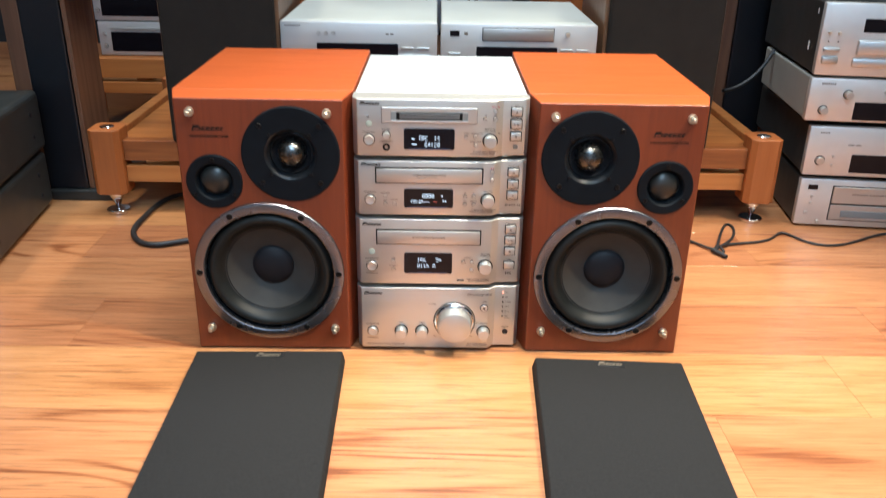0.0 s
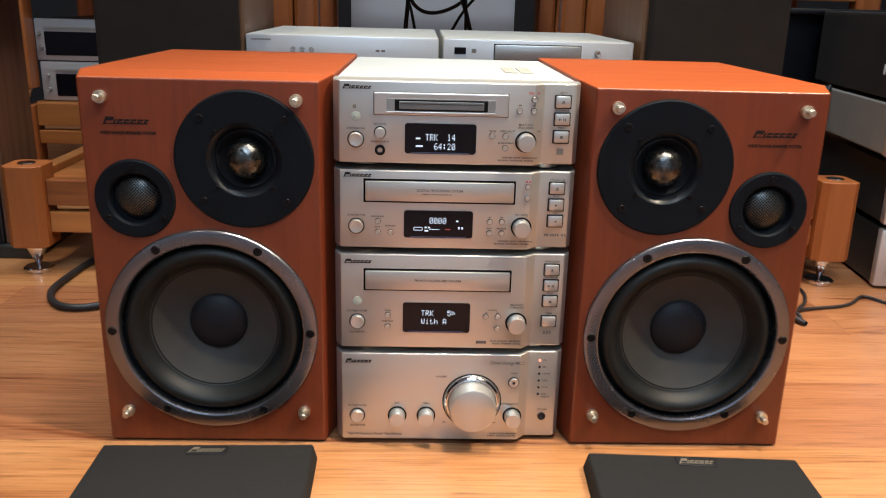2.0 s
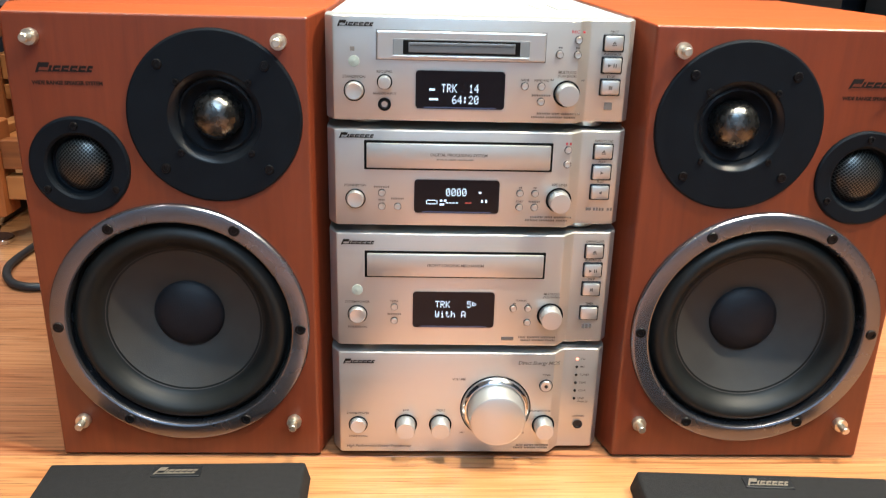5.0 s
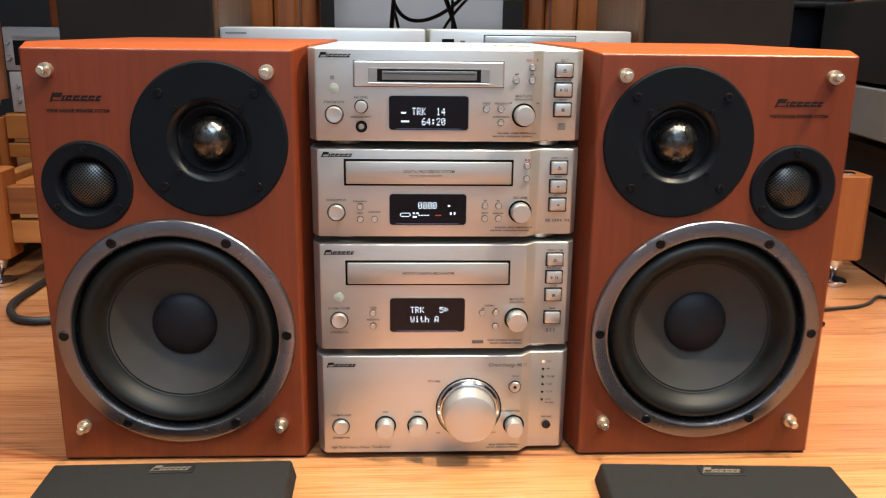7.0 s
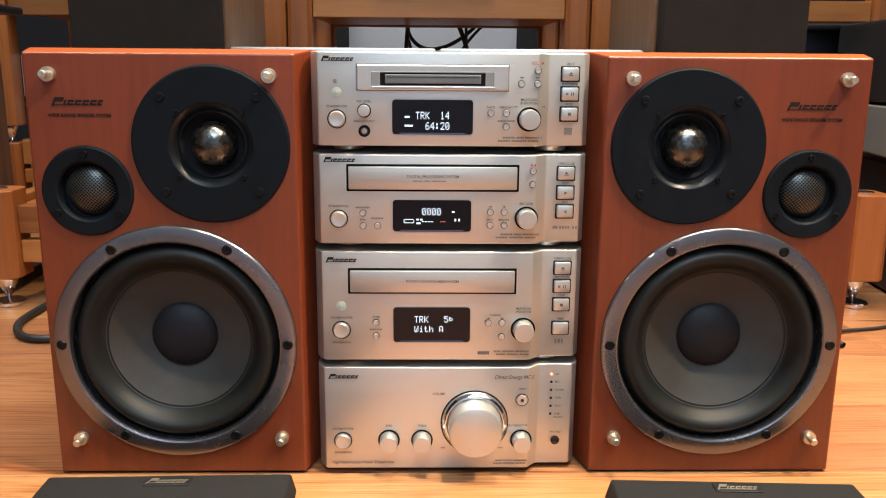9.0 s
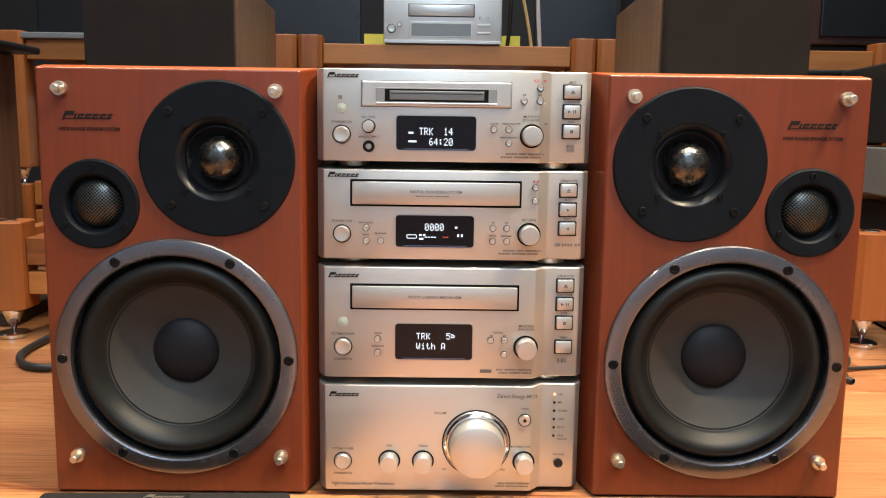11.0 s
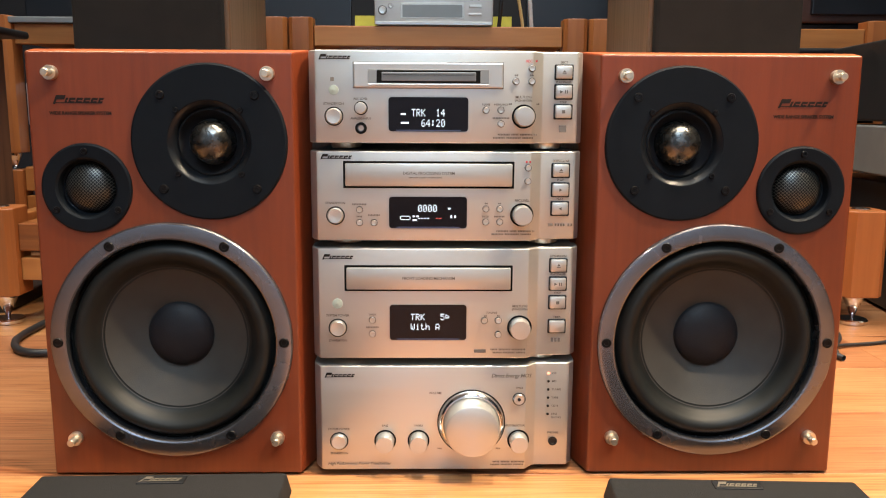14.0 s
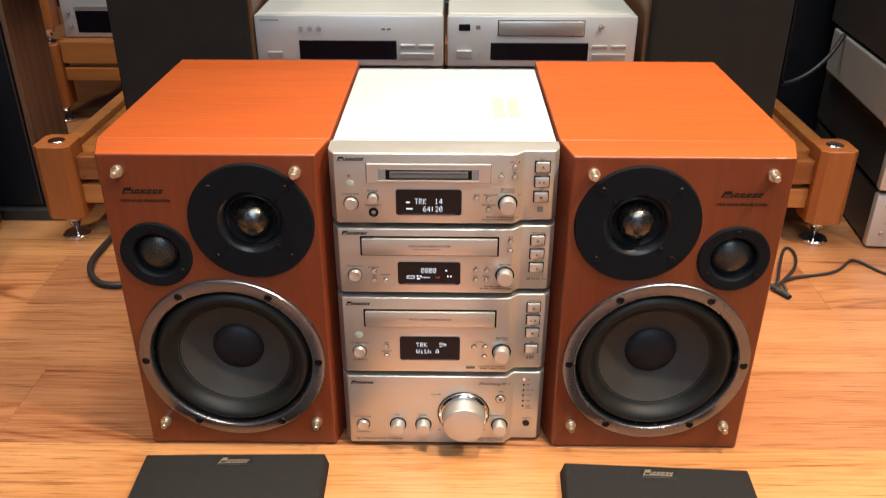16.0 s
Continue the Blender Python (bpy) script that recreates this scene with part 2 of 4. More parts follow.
CONE = material("grey_cone_paper", (0.036, 0.0320, 0.0270), 0.6, 0.0, 0.14, 50, 0.15, 1500, spec=0.35)
CAP = material("dust_cap", (0.007, 0.007, 0.009), 0.6, 0.0, 0.2, 90, 0.2, 900, spec=0.3)
DOME = material("titanium_dome", (0.095, 0.095, 0.092), 0.27, 0.95, 0.45, 190, 1.0, 130)
SCREW = material("black_oxide_screw", (0.0035, 0.0035, 0.004), 0.35, 0.0, 0.2, 300, spec=0.2)
DOME_MESH = dome_mesh_material()
CLOTH = material("black_grille_cloth", (0.0115, 0.0113, 0.0118), 0.9, 0.0, 0.3, 260, 0.6, 1500, spec=0.2)
CLOTH_BROWN = material("brown_grille_cloth", (0.0195, 0.0160, 0.0135), 0.9, 0.0, 0.15, 25, 0.6, 1300, spec=0.15)
BLACK_METAL = material("black_steel_cover", (0.021, 0.0225, 0.0215), 0.36, 0.0, 0.2, 30, 0.12, 1200)
PALE_METAL = material("pale_steel_cover", (0.30, 0.295, 0.262), 0.45, 0.3, 0.06, 30, 0.1, 1200)
GREY_METAL = material("grey_steel_cover", (0.20, 0.21, 0.21), 0.5, 0.3, 0.06, 30, 0.1, 1200)
NAVY = material("satin_black_panel", (0.0055, 0.0068, 0.0095), 0.3, 0.0, 0.15, 15)
GLASS = material("dark_display_glass", (0.006, 0.005, 0.007), 0.10, 0.0, spec=0.22)
SLOT_GREY = material("grey_slot_plastic", (0.13, 0.135, 0.135), 0.35, 0.3, 0.05, 60)
INK = material("dark_print", (0.10, 0.085, 0.075), 0.6)
INK_BLACK = material("black_print", (0.012, 0.009, 0.008), 0.6, spec=0.15)
INK_GREY = material("grey_print", (0.12, 0.10, 0.085), 0.6, spec=0.2)
FAINT = material("faint_small_print", (0.16, 0.14, 0.12), 0.6, spec=0.2)
SIDE = material("dull_champagne_face", (0.58, 0.555, 0.515), 0.38, 0.6, 0.03, 50)
RED = material("red_print", (0.45, 0.05, 0.06), 0.6)
TAG = material("white_paper_tag", (0.65, 0.65, 0.62), 0.7, 0.0, 0.1, 300)
STICKER = material("cream_pads", (0.27, 0.262, 0.228), 0.7, 0.0, 0.08, 200)
LENS = material("milky_sensor_lens", (0.30, 0.335, 0.285), 0.25)
CABLE = material("black_cable_sheath", (0.012, 0.012, 0.013), 0.5, 0.0, 0.2, 200)
CABLE_W = material("white_cable_sheath", (0.6, 0.6, 0.58), 0.5)
CABLE_Y = material("yellow_cable_sheath", (0.6, 0.45, 0.2), 0.5)
YELLOW = material("yellow_card", (0.50, 0.47, 0.06), 0.6, 0.0, 0.15, 20)
WALL = material("grey_blue_paint", (0.62, 0.69, 0.78), 0.8, 0.0, 0.06, 4, 0.2, 200)
DARKWALL = material("dark_paint", (0.0065, 0.0075, 0.010), 0.8, 0.0, 0.1, 4, 0.2, 200)
CEIL = material("ceiling_paint", (0.7, 0.69, 0.66), 0.85, 0.0, 0.03, 4)
COOL_BOUNCE = material("cool_bounce_paint", (0.66, 0.72, 0.80), 0.8, 0.0, 0.03, 4)
DULL = material("dull_silver_lid", (0.48, 0.50, 0.46), 0.42, 0.2, 0.06, 9, 0.08, 1500)
VFD = glow("vfd_digits", (0.72, 0.84, 1.0), 1.4)
VFD_RED = glow("vfd_red", (1.0, 0.12, 0.08), 0.7)
GAP = material("shadow_gap_black", (0.004, 0.004, 0.004), 0.8, spec=0.1)
VFD_BLUE = glow("vfd_edge_glow", (0.35, 0.45, 1.0), 0.12)
LED = glow("red_led", (1.0, 0.25, 0.15), 3.0)


# ---- building helpers ----
def part(name, bm, mat, parent=None, label="", smooth=None):
    me = bpy.data.meshes.new(name)
    bmesh.ops.recalc_face_normals(bm, faces=bm.faces)
    if smooth:
        for f in bm.faces:
            f.smooth = True
        for e in bm.edges:
            if len(e.link_faces) == 2 and e.calc_face_angle(0) > radians(smooth):
                e.smooth = False
    bm.to_mesh(me)
    bm.free()
    me.materials.append(mat)
    ob = new(name, me)
    if parent:
        ob.parent = parent
    if label:
        tagged(ob, label)
    return ob


def thing(name, at, label, category, turn=0.0, group="", kind=""):
    ob = new(name)
    ob.empty_display_size = 0.02
    ob.matrix_basis = pose(*at, 0, 0, turn)
    return tagged(ob, label, category, group, kind)


def box(x0, x1, y0, y1, z0, z1, bevel=0.0, seg=2, bm=None):
    bm = bm or bmesh.new()
    v = bmesh.ops.create_cube(bm, size=1.0)["verts"]
    for p in v:
        p.co = ((x0 + x1) / 2 + p.co.x * (x1 - x0), (y0 + y1) / 2 + p.co.y * (y1 - y0), (z0 + z1) / 2 + p.co.z * (z1 - z0))
    if bevel:
        es = list({e for p in v for e in p.link_edges})
        bmesh.ops.bevel(bm, geom=es, offset=bevel, segments=seg, profile=0.5, affect="EDGES")
    return bm


def lathe(profile, cx, cz, seg=48, y=0.0, bm=None):
    """Turned shape round an axis along y; profile of (radius, y)."""
    bm = bm or bmesh.new()
    rings = []
    for r, py in profile:
        if r < 1e-6:
            rings.append([bm.verts.new((cx, y + py, cz))])
        else:
            rings.append([bm.verts.new((cx + r * math.cos(2 * math.pi * i / seg), y + py, cz + r * math.sin(2 * math.pi * i / seg))) for i in range(seg)])
    for a, b in zip(rings, rings[1:]):
        for i in range(seg):
            j = (i + 1) % seg
            if len(a) == 1 and len(b) == 1:
                continue
            if len(a) == 1:
                bm.faces.new((a[0], b[i], b[j]))
            elif len(b) == 1:
                bm.faces.new((a[i], a[j], b[0]))
            else:
                bm.faces.new((a[i], a[j], b[j], b[i]))
    return bm


def upright(profile, cx, cy, seg=32, bm=None):
    """Turned shape round an upright axis; profile of (radius, z)."""
    bm = lathe([(r, z) for r, z in profile], 0, 0, seg, 0.0, bm)
    for v in bm.verts:
        x, y, z = v.co
        v.co = (cx + x, cy + z, y)
    return bm


def prism(points, z0, z1, bevel=0.0):
    """A plan outline raised from z0 to z1."""
    bm = bmesh.new()
    low = [bm.verts.new((x, y, z0)) for x, y in points]
    high = [bm.verts.new((x, y, z1)) for x, y in points]
    bm.faces.new(low)
    bm.faces.new(high)
    for i in range(len(points)):
        j = (i + 1) % len(points)
        bm.faces.new((low[i], low[j], high[j], high[i]))
    bmesh.ops.recalc_face_normals(bm, faces=bm.faces)
    if bevel:
        es = [e for e in bm.edges if abs(e.verts[0].co.z - e.verts[1].co.z) < 1e-6 and max(e.verts[0].co.y, e.verts[1].co.y) < max(p[1] for p in points) - 1e-4]
        bmesh.ops.bevel(bm, geom=es, offset=bevel, segments=3, profile=0.5, affect="EDGES")
    return bm


def tube(name, points, radius, mat, parent=None, label=""):
    cu = bpy.data.curves.new(name, "CURVE")
    cu.dimensions, cu.bevel_depth, cu.bevel_resolution, cu.resolution_u = "3D", radius, 3, 8
    sp = cu.splines.new("NURBS")
    sp.points.add(len(points) - 1)
    for p, q in zip(sp.points, points):
        p.co = (*q, 1)
    sp.use_endpoint_u, sp.order_u = True, 4
    tmp = new("tube_tmp", cu)
    dg = bpy.context.evaluated_depsgraph_get()
    me = bpy.data.meshes.new_from_object(tmp.evaluated_get(dg))
    bpy.data.objects.remove(tmp)
    me.name = name
    me.materials.clear()
    me.materials.append(mat)
    for f in me.polygons:
        f.use_smooth = True
    ob = new(name, me)
    ob.parent = parent
    if label:
        tagged(ob, label)
    return ob


LETTERS = []


def letters(parent, s, x, z, size, mat, y=-0.0004, align="CENTER", spacing=1.0, slant=0.0, name="lettering", bold=0.012):
    LETTERS.append((parent, s, x, z, size, mat, y, align, spacing, slant, name, bold))


def set_letters():
    """All printed words, turned into flat meshes at once."""
    made = []
    for parent, s, x, z, size, mat, y, align, spacing, slant, name, bold in LETTERS:
        cu = bpy.data.curves.new("words", "FONT")
        cu.offset = bold * size
        cu.body, cu.size, cu.align_x, cu.align_y, cu.space_character, cu.shear, cu.resolution_u = s, size, align, "CENTER", spacing, slant, 2
        made.append(new("words_tmp", cu))
    dg = bpy.context.evaluated_depsgraph_get()
    for ob, (parent, s, x, z, size, mat, y, align, spacing, slant, name, bold) in zip(made, LETTERS):
        me = bpy.data.meshes.new_from_object(ob.evaluated_get(dg))
        me.name = name
        me.materials.clear()
        me.materials.append(mat)
        o = new(name, me)
        o.parent = parent
        o.matrix_basis = pose(x, y, z, 90, 0, 0)
    for ob in made:
        cu = ob.data
        bpy.data.objects.remove(ob)
        bpy.data.curves.remove(cu)


def bars(parent, x, z, widths, h, mat, y=-0.0004, gap=None, name="print"):
    """A line of writing too small to read: plain bars, from x to the right."""
    bm = bmesh.new()
    mat = FAINT if mat in (INK_GREY, INK) else mat
    for w in widths:
        n = max(1, round(w / (h * 0.95))) if mat == FAINT and w > 2 * h else 1
        for i in range(n):
            box(x + w * i / n, x + w * (i + (0.66 if n > 1 else 1)) / n, y, y + 0.0003, z - h / 2, z + h / 2, bm=bm)
        x += w + (gap or h * 0.8)
    return part(name, bm, mat, parent)


def wordmark(parent, x, z, w, h, mat, y=-0.0006):
    """The maker's mark as one slanted run of plain shapes: a tall flag, then six low blocks with a slit."""
    bm = bmesh.new()
    k = 0.42

    def quad(a0, a1, b0, b1):
        bm.faces.new([bm.verts.new((x + px * w + k * pz * h, y, z + (pz - 0.5) * h)) for px, pz in ((a0, b0), (a1, b0), (a1, b1), (a0, b1))])
    for low, high in ((-0.10, 0.0), (0.0, 0.12), (0.12, 0.46), (0.46, 1.0)):
        quad(0.0, 0.045, low, high)
    quad(0.045, 0.185, 0.46, 1.0)
    quad(0.045, 0.205, 0.0, 0.12)
    at = 0.205
    for i, wide in enumerate((0.045, 0.115, 0.115, 0.115, 0.115, 0.085)):
        quad(at, at + wide, 0.0, 0.12)
        quad(at, at + wide, 0.12, 0.26)
        quad(at, at + wide, 0.40, 0.68)
        quad(at, at + 0.035, 0.26, 0.40)
        if i < 5:
            quad(at + wide, at + wide + 0.024, 0.0, 0.12)
        at += wide + 0.024
    bmesh.ops.remove_doubles(bm, verts=bm.verts, dist=1e-6)
    return part("badge", bm, mat, parent)


DOTS = {
    "T": "11111 00100 00100 00100 00100 00100 00100", "R": "11110 10001 10001 11110 10100 10010 10001",
    "K": "10001 10010 10100 11000 10100 10010 10001", "W": "10001 10001 10001 10101 10101 10101 01010",
    "A": "01110 10001 10001 10001 11111 10001 10001", "i": "00100 00000 01100 00100 00100 00100 01110",
    "t": "01000 01000 11100 01000 01000 01001 00110", "h": "10000 10000 10110 11001 10001 10001 10001",
    "0": "01110 10001 10011 10101 11001 10001 01110", "1": "00100 01100 00100 00100 00100 00100 01110",
    "2": "01110 10001 00001 00010 00100 01000 11111", "4": "00010 00110 01010 10010 11111 00010 00010",
    "5": "11111 10000 11110 00001 00001 10001 01110", "6": "00110 01000 10000 11110 10001 10001 01110",
    ":": "00000 01100 01100 00000 01100 01100 00000", ">": "00000 11000 10110 10001 11110 00000 00000",
}


def dot_text(parent, s, x, top, pitch, height, mat, y=-0.0014):
    """Characters of a glowing display, five by seven dots each; x is the left edge, top the upper edge."""
    bm = bmesh.new()
    dx, dz = pitch / 6.3, height / 7
    for i, c in enumerate(s):
        for r, row in enumerate(DOTS.get(c, "").split()):
            for q, bit in enumerate(row):
                if bit == "1":
                    px, pz = x + i * pitch + q * dx, top - r * dz
                    bm.faces.new([bm.verts.new((px + a * dx, y, pz - b * dz)) for a, b in ((0.04, 0.06), (0.96, 0.06), (0.96, 0.92), (0.04, 0.92))])
    return part("characters", bm, mat, parent)


def rounded(x0, x1, z0, z1, y0, y1, r, seg=5):
    """An upright plate with round corners, from y0 at the front to y1."""
    bm = bmesh.new()
    pts = []
    for cx, cz, a0 in ((x1 - r, z1 - r, 0), (x0 + r, z1 - r, 90), (x0 + r, z0 + r, 180), (x1 - r, z0 + r, 270)):
        pts += [(cx + r * math.cos(radians(a0 + 90 * k / seg)), cz + r * math.sin(radians(a0 + 90 * k / seg))) for k in range(seg + 1)]
    f = [bm.verts.new((px, y0, pz)) for px, pz in pts]
    b = [bm.verts.new((px, y1, pz)) for px, pz in pts]
    bm.faces.new(f)
    bm.faces.new(b)
    for i in range(len(pts)):
        j = (i + 1) % len(pts)
        bm.faces.new((f[i], f[j], b[j], b[i]))
    return bm


# ---- the place: floor, walls, ceiling ----
part("floor", box(-3, 3, -3.2, 2.6, -0.06, -0.006), FLOOR)
floor_ob = tagged(bpy.data.objects["floor"], "honey-coloured oak laminate floor", "floor", kind="structure")
tagged(part("wall_north", box(-3, 3, 2.4, 2.55, -0.006, 2.7), DARKWALL), "dark painted wall behind the racks", "wall", kind="structure")
# Closing wall out of view; its pale blue acts as a reflector for the silver fronts.
tagged(part("wall_south", box(-3, 3, -3.2, -3.05, -0.006, 2.7), COOL_BOUNCE), "unseen wall, pale blue for cool reflections", "wall", kind="structure")
tagged(part("wall_west", box(-3, -2.85, -3.05, 2.4, -0.006, 2.7), DARKWALL), "dark painted wall", "wall", kind="structure")
tagged(part("wall_east", box(2.85, 3, -3.05, 2.4, -0.006, 2.7), DARKWALL), "dark painted wall", "wall", kind="structure")
tagged(part("ceiling", box(-3, 3, -3.2, 2.55, 2.7, 2.8), CEIL), "plain off-white ceiling", "ceiling", kind="structure")


# ---- loudspeakers ----
def carve(ob, holes):
    """Cuts round holes (x, z, radius, depth) into the front of ob."""
    tmp = []
    for x, z, r, d in holes:
        c = part("cutter", lathe([(0, -0.02), (r, -0.02), (r, d), (0, d)], x, z, 64), BLACK, ob.parent)
        md = ob.modifiers.new("cut", "BOOLEAN")
        md.object, md.operation, md.solver = c, "DIFFERENCE", "EXACT"
        tmp.append(c)
    dg = bpy.context.evaluated_depsgraph_get()
    me = bpy.data.meshes.new_from_object(ob.evaluated_get(dg))
    ob.modifiers.clear()
    ob.data = me
    for c in tmp:
        bpy.data.objects.remove(c)


def screw(parent, x, z, r, y, mat=None):
    p = part("screw", lathe([(0, 0.0), (r * 0.45, 0.0), (r * 0.5, -0.0008), (r * 0.85, -0.0008), (r, 0.0), (r, 0.002)], x, z, 16, y), mat or SCREW, parent, smooth=40)
    return p


def peg(parent, x, z):
    part("grille_peg", lathe([(0, -0.0135), (0.0026, -0.0135), (0.0032, -0.0128), (0.0032, -0.009), (0.0028, -0.0085), (0.0028, -0.005), (0.0056, -0.005), (0.0059, -0.0042), (0.0059, 0.001)], x, z, 20), NICKEL, parent, "shiny nickel grille peg", 40)


def loudspeaker(cx, s, label):
    """s: +1 where the small tweeter sits to the left, -1 mirrored."""
    sp = thing("bookshelf_speaker", (cx, 0, 0), label, "speaker", group="pair of speakers beside the stack")
    F, W, H = 0.1068, 0.1165, 0.365
    bm = bmesh.new()
    v = [bm.verts.new(p) for p in ((-F, 0, 0.002), (F, 0, 0.002), (F, 0, 0.3612), (-F, 0, 0.3612), (-W, 0.0335, 0.002), (W, 0.0335, 0.002), (W, 0.0335, H), (-W, 0.0335, H))]
    for f in ((0, 1, 2, 3), (4, 7, 6, 5), (0, 4, 5, 1), (3, 2, 6, 7), (0, 3, 7, 4), (1, 5, 6, 2)):
        bm.faces.new([v[i] for i in f])
    bmesh.ops.recalc_face_normals(bm, faces=bm.faces)
    bmesh.ops.bevel(bm, geom=[e for e in bm.edges if max(p.co.y for p in e.verts) < 0.034 and min(p.co.y for p in e.verts) < 0.001], offset=0.0018, segments=3, profile=0.5, affect="EDGES")
    baffle = part("baffle", bm, CHERRY_SHADED, sp, "cherry front baffle with bevelled edges")
    bpy.context.view_layer.update()
    mx, tx = s * 0.038, -s * 0.0635
    carve(baffle, [(0, 0.121, 0.088, 0.030), (mx, 0.289, 0.034, 0.026), (tx, 0.251, 0.0240, 0.016)])
    # Top bevel and box take the lit copy; overhead light is in their colour.
    baffle.data.materials.append(CHERRY_LIT)
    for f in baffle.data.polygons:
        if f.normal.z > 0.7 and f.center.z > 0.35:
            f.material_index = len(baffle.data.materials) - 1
    part("cabinet", box(-W, W, 0.0350, 0.328, 0.002, H, 0.0012), CHERRY_LIT, sp, "cherry veneered box")
    # woofer
    wf = part("woofer", lathe([(0.0875, 0.022), (0.0871, 0.0010), (0.0874, -0.0026), (0.0882, -0.0042), (0.0894, -0.0049), (0.0990, -0.0049), (0.1008, -0.0044), (0.1018, -0.0030), (0.1022, 0.0005)], 0, 0.121, 96), RING, sp, "polished gunmetal woofer ring", 24)
    part("surround", lathe([(0.0874, 0.0060), (0.0863, 0.0078), (0.0852, 0.0070), (0.0843, 0.0042), (0.0830, 0.0008), (0.0811, -0.0018), (0.0787, -0.0033), (0.0760, -0.0036), (0.0731, -0.0024), (0.0702, 0.0004), (0.0674, 0.0042), (0.0650, 0.0074), (0.0628, 0.0090), (0.0606, 0.0092)], 0, 0.121, 96), RUBBER, wf, "glossy black rubber surround", 40)
    part("cone", lathe([(0.0628, 0.0086), (0.0612, 0.0098), (0.050, 0.0160), (0.037, 0.0222), (0.0272, 0.0262)], 0, 0.121, 96), CONE, wf, "dark grey paper cone", 50)
    part("dust_cap", lathe([(0.0288, 0.0262), (0.0284, 0.0243), (0.0270, 0.0222), (0.0215, 0.0186), (0.0125, 0.0160), (0, 0.0150)], 0, 0.121, 64), CAP, wf, "black dust cap", 60)
    for k in range(6):
        a = math.radians(60 * k)
        screw(wf, 0.0948 * math.cos(a), 0.121 + 0.0948 * math.sin(a), 0.0044, -0.0052)
    # dome midrange on a wide plate
    md = part("midrange", lathe([(0.0335, 0.004), (0.0337, -0.0018), (0.0345, -0.0022), (0.0620, -0.0026), (0.0634, -0.0018), (0.0637, 0.0)], mx, 0.289, 96), PLATE, sp, "wide matte black midrange plate", 14)
    part("horn", lathe([(0.0275, 0.024), (0.0270, 0.012), (0.0280, 0.0062), (0.0294, 0.0026), (0.0312, 0.0002), (0.0336, -0.0016)], mx, 0.289, 96), HORN, md, "satin flared horn lip", 40)
    part("throat", lathe([(0.0282, 0.006), (0.0262, 0.0045), (0.0252, 0.007), (0.0215, 0.012), (0.0192, 0.0135), (0.0192, 0.022), (0, 0.023)], mx, 0.289, 64), BLACK, md, "", 50)
    part("dome", lathe([(0.0188, 0.015), (0.0187, 0.010), (0.0180, 0.006), (0.0165, 0.0015), (0.0138, -0.0022), (0.0100, -0.0050), (0.0055, -0.0066), (0, -0.0071)], mx, 0.289, 48), DOME, md, "dull titanium dome with dents", 70)
    for k in range(4):
        a = math.radians(45 + 90 * k)
        screw(md, mx + 0.0537 * math.cos(a), 0.289 + 0.0537 * math.sin(a), 0.0037, -0.003)
        screw(md, mx + 0.0365 * math.cos(a), 0.289 + 0.0365 * math.sin(a), 0.0024, -0.003)
    # small tweeter
    tw = part("tweeter", lathe([(0.0205, 0.014), (0.0206, 0.0075), (0.0222, 0.0060), (0.0228, 0.0020), (0.0238, -0.0008), (0.0255, -0.0022), (0.0352, -0.0026), (0.0366, -0.0018), (0.037, 0.0)], tx, 0.251, 72), PLATE, sp, "round matte black tweeter plate", 14)
    part("tweeter_grille", lathe([(0.0207, 0.0074), (0.0203, 0.0060), (0.0192, 0.0042), (0.0166, 0.0018), (0.0125, -0.0006), (0.0065, -0.0022), (0, -0.0026)], tx, 0.251, 48), DOME_MESH, tw, "fine perforated metal dome grille", 60)
    for a in (90, 215, 325):
        screw(tw, tx + 0.0305 * math.cos(radians(a)), 0.251 + 0.0305 * math.sin(radians(a)), 0.0028, -0.003)
    for x in (-0.0866, 0.0866):
        peg(sp, x, 0.344)
        peg(sp, x, 0.035)
    x0 = -0.0865 if s > 0 else 0.040
    wordmark(sp, x0, 0.323, 0.043, 0.0065, INK_BLACK, -0.0005)
    letters(sp, "WIDE RANGE SPEAKER SYSTEM", x0 + 0.0215, 0.3118, 0.0037, INK_BLACK, -0.0005, spacing=0.96, bold=0.04)
    for x in (-0.09, 0.09):
        for y in (0.03, 0.29):
            part("foot", upright([(0, 0.0), (0.008, 0.0), (0.009, 0.001), (0.009, 0.003), (0, 0.003)], x, y, 16), BLACK, sp)
    return sp


loudspeaker(-0.2335, 1, "cherry wood bookshelf speaker beside the silver stack, grille off")
loudspeaker(0.2298, -1, "cherry wood bookshelf speaker with mirrored drivers, grille off")


def speaker_grille(cx, y1, turn, label):
    g = thing("speaker_grille", (cx, y1, 0), label, "grille", turn, "loose speaker grilles")
    bm = prism([(-0.1035, -0.352), (0.1035, -0.352), (0.1035, 0), (-0.1035, 0)], 0.0, 0.019)
    top = [v for v in bm.verts if v.co.z > 0.01]
    for v in top:
        v.co.x *= 0.962
        v.co.y = v.co.y * 0.977 - 0.004
    bmesh.ops.bevel(bm, geom=list(bm.edges), offset=0.0022, segments=2, profile=0.5, affect="EDGES")
    part("cloth_panel", bm, CLOTH, g, smooth=50)
    m = wordmark(g, -0.016, 0.0, 0.034, 0.0085, NICKEL, 0.0)
    m.matrix_basis = pose(0, -0.016, 0.0204, -90, 0, 0)
    b = part("badge_plate", box(-0.018, 0.020, -0.023, -0.010, 0.0185, 0.0201, 0.0006), BLACK, g, "small badge plate")
    return g


speaker_grille(-0.2335, -0.034, 1.3, "black cloth speaker grille lying flat on the floor")
speaker_grille(0.2315, -0.047, -2.6, "black cloth speaker grille lying flat on the floor")


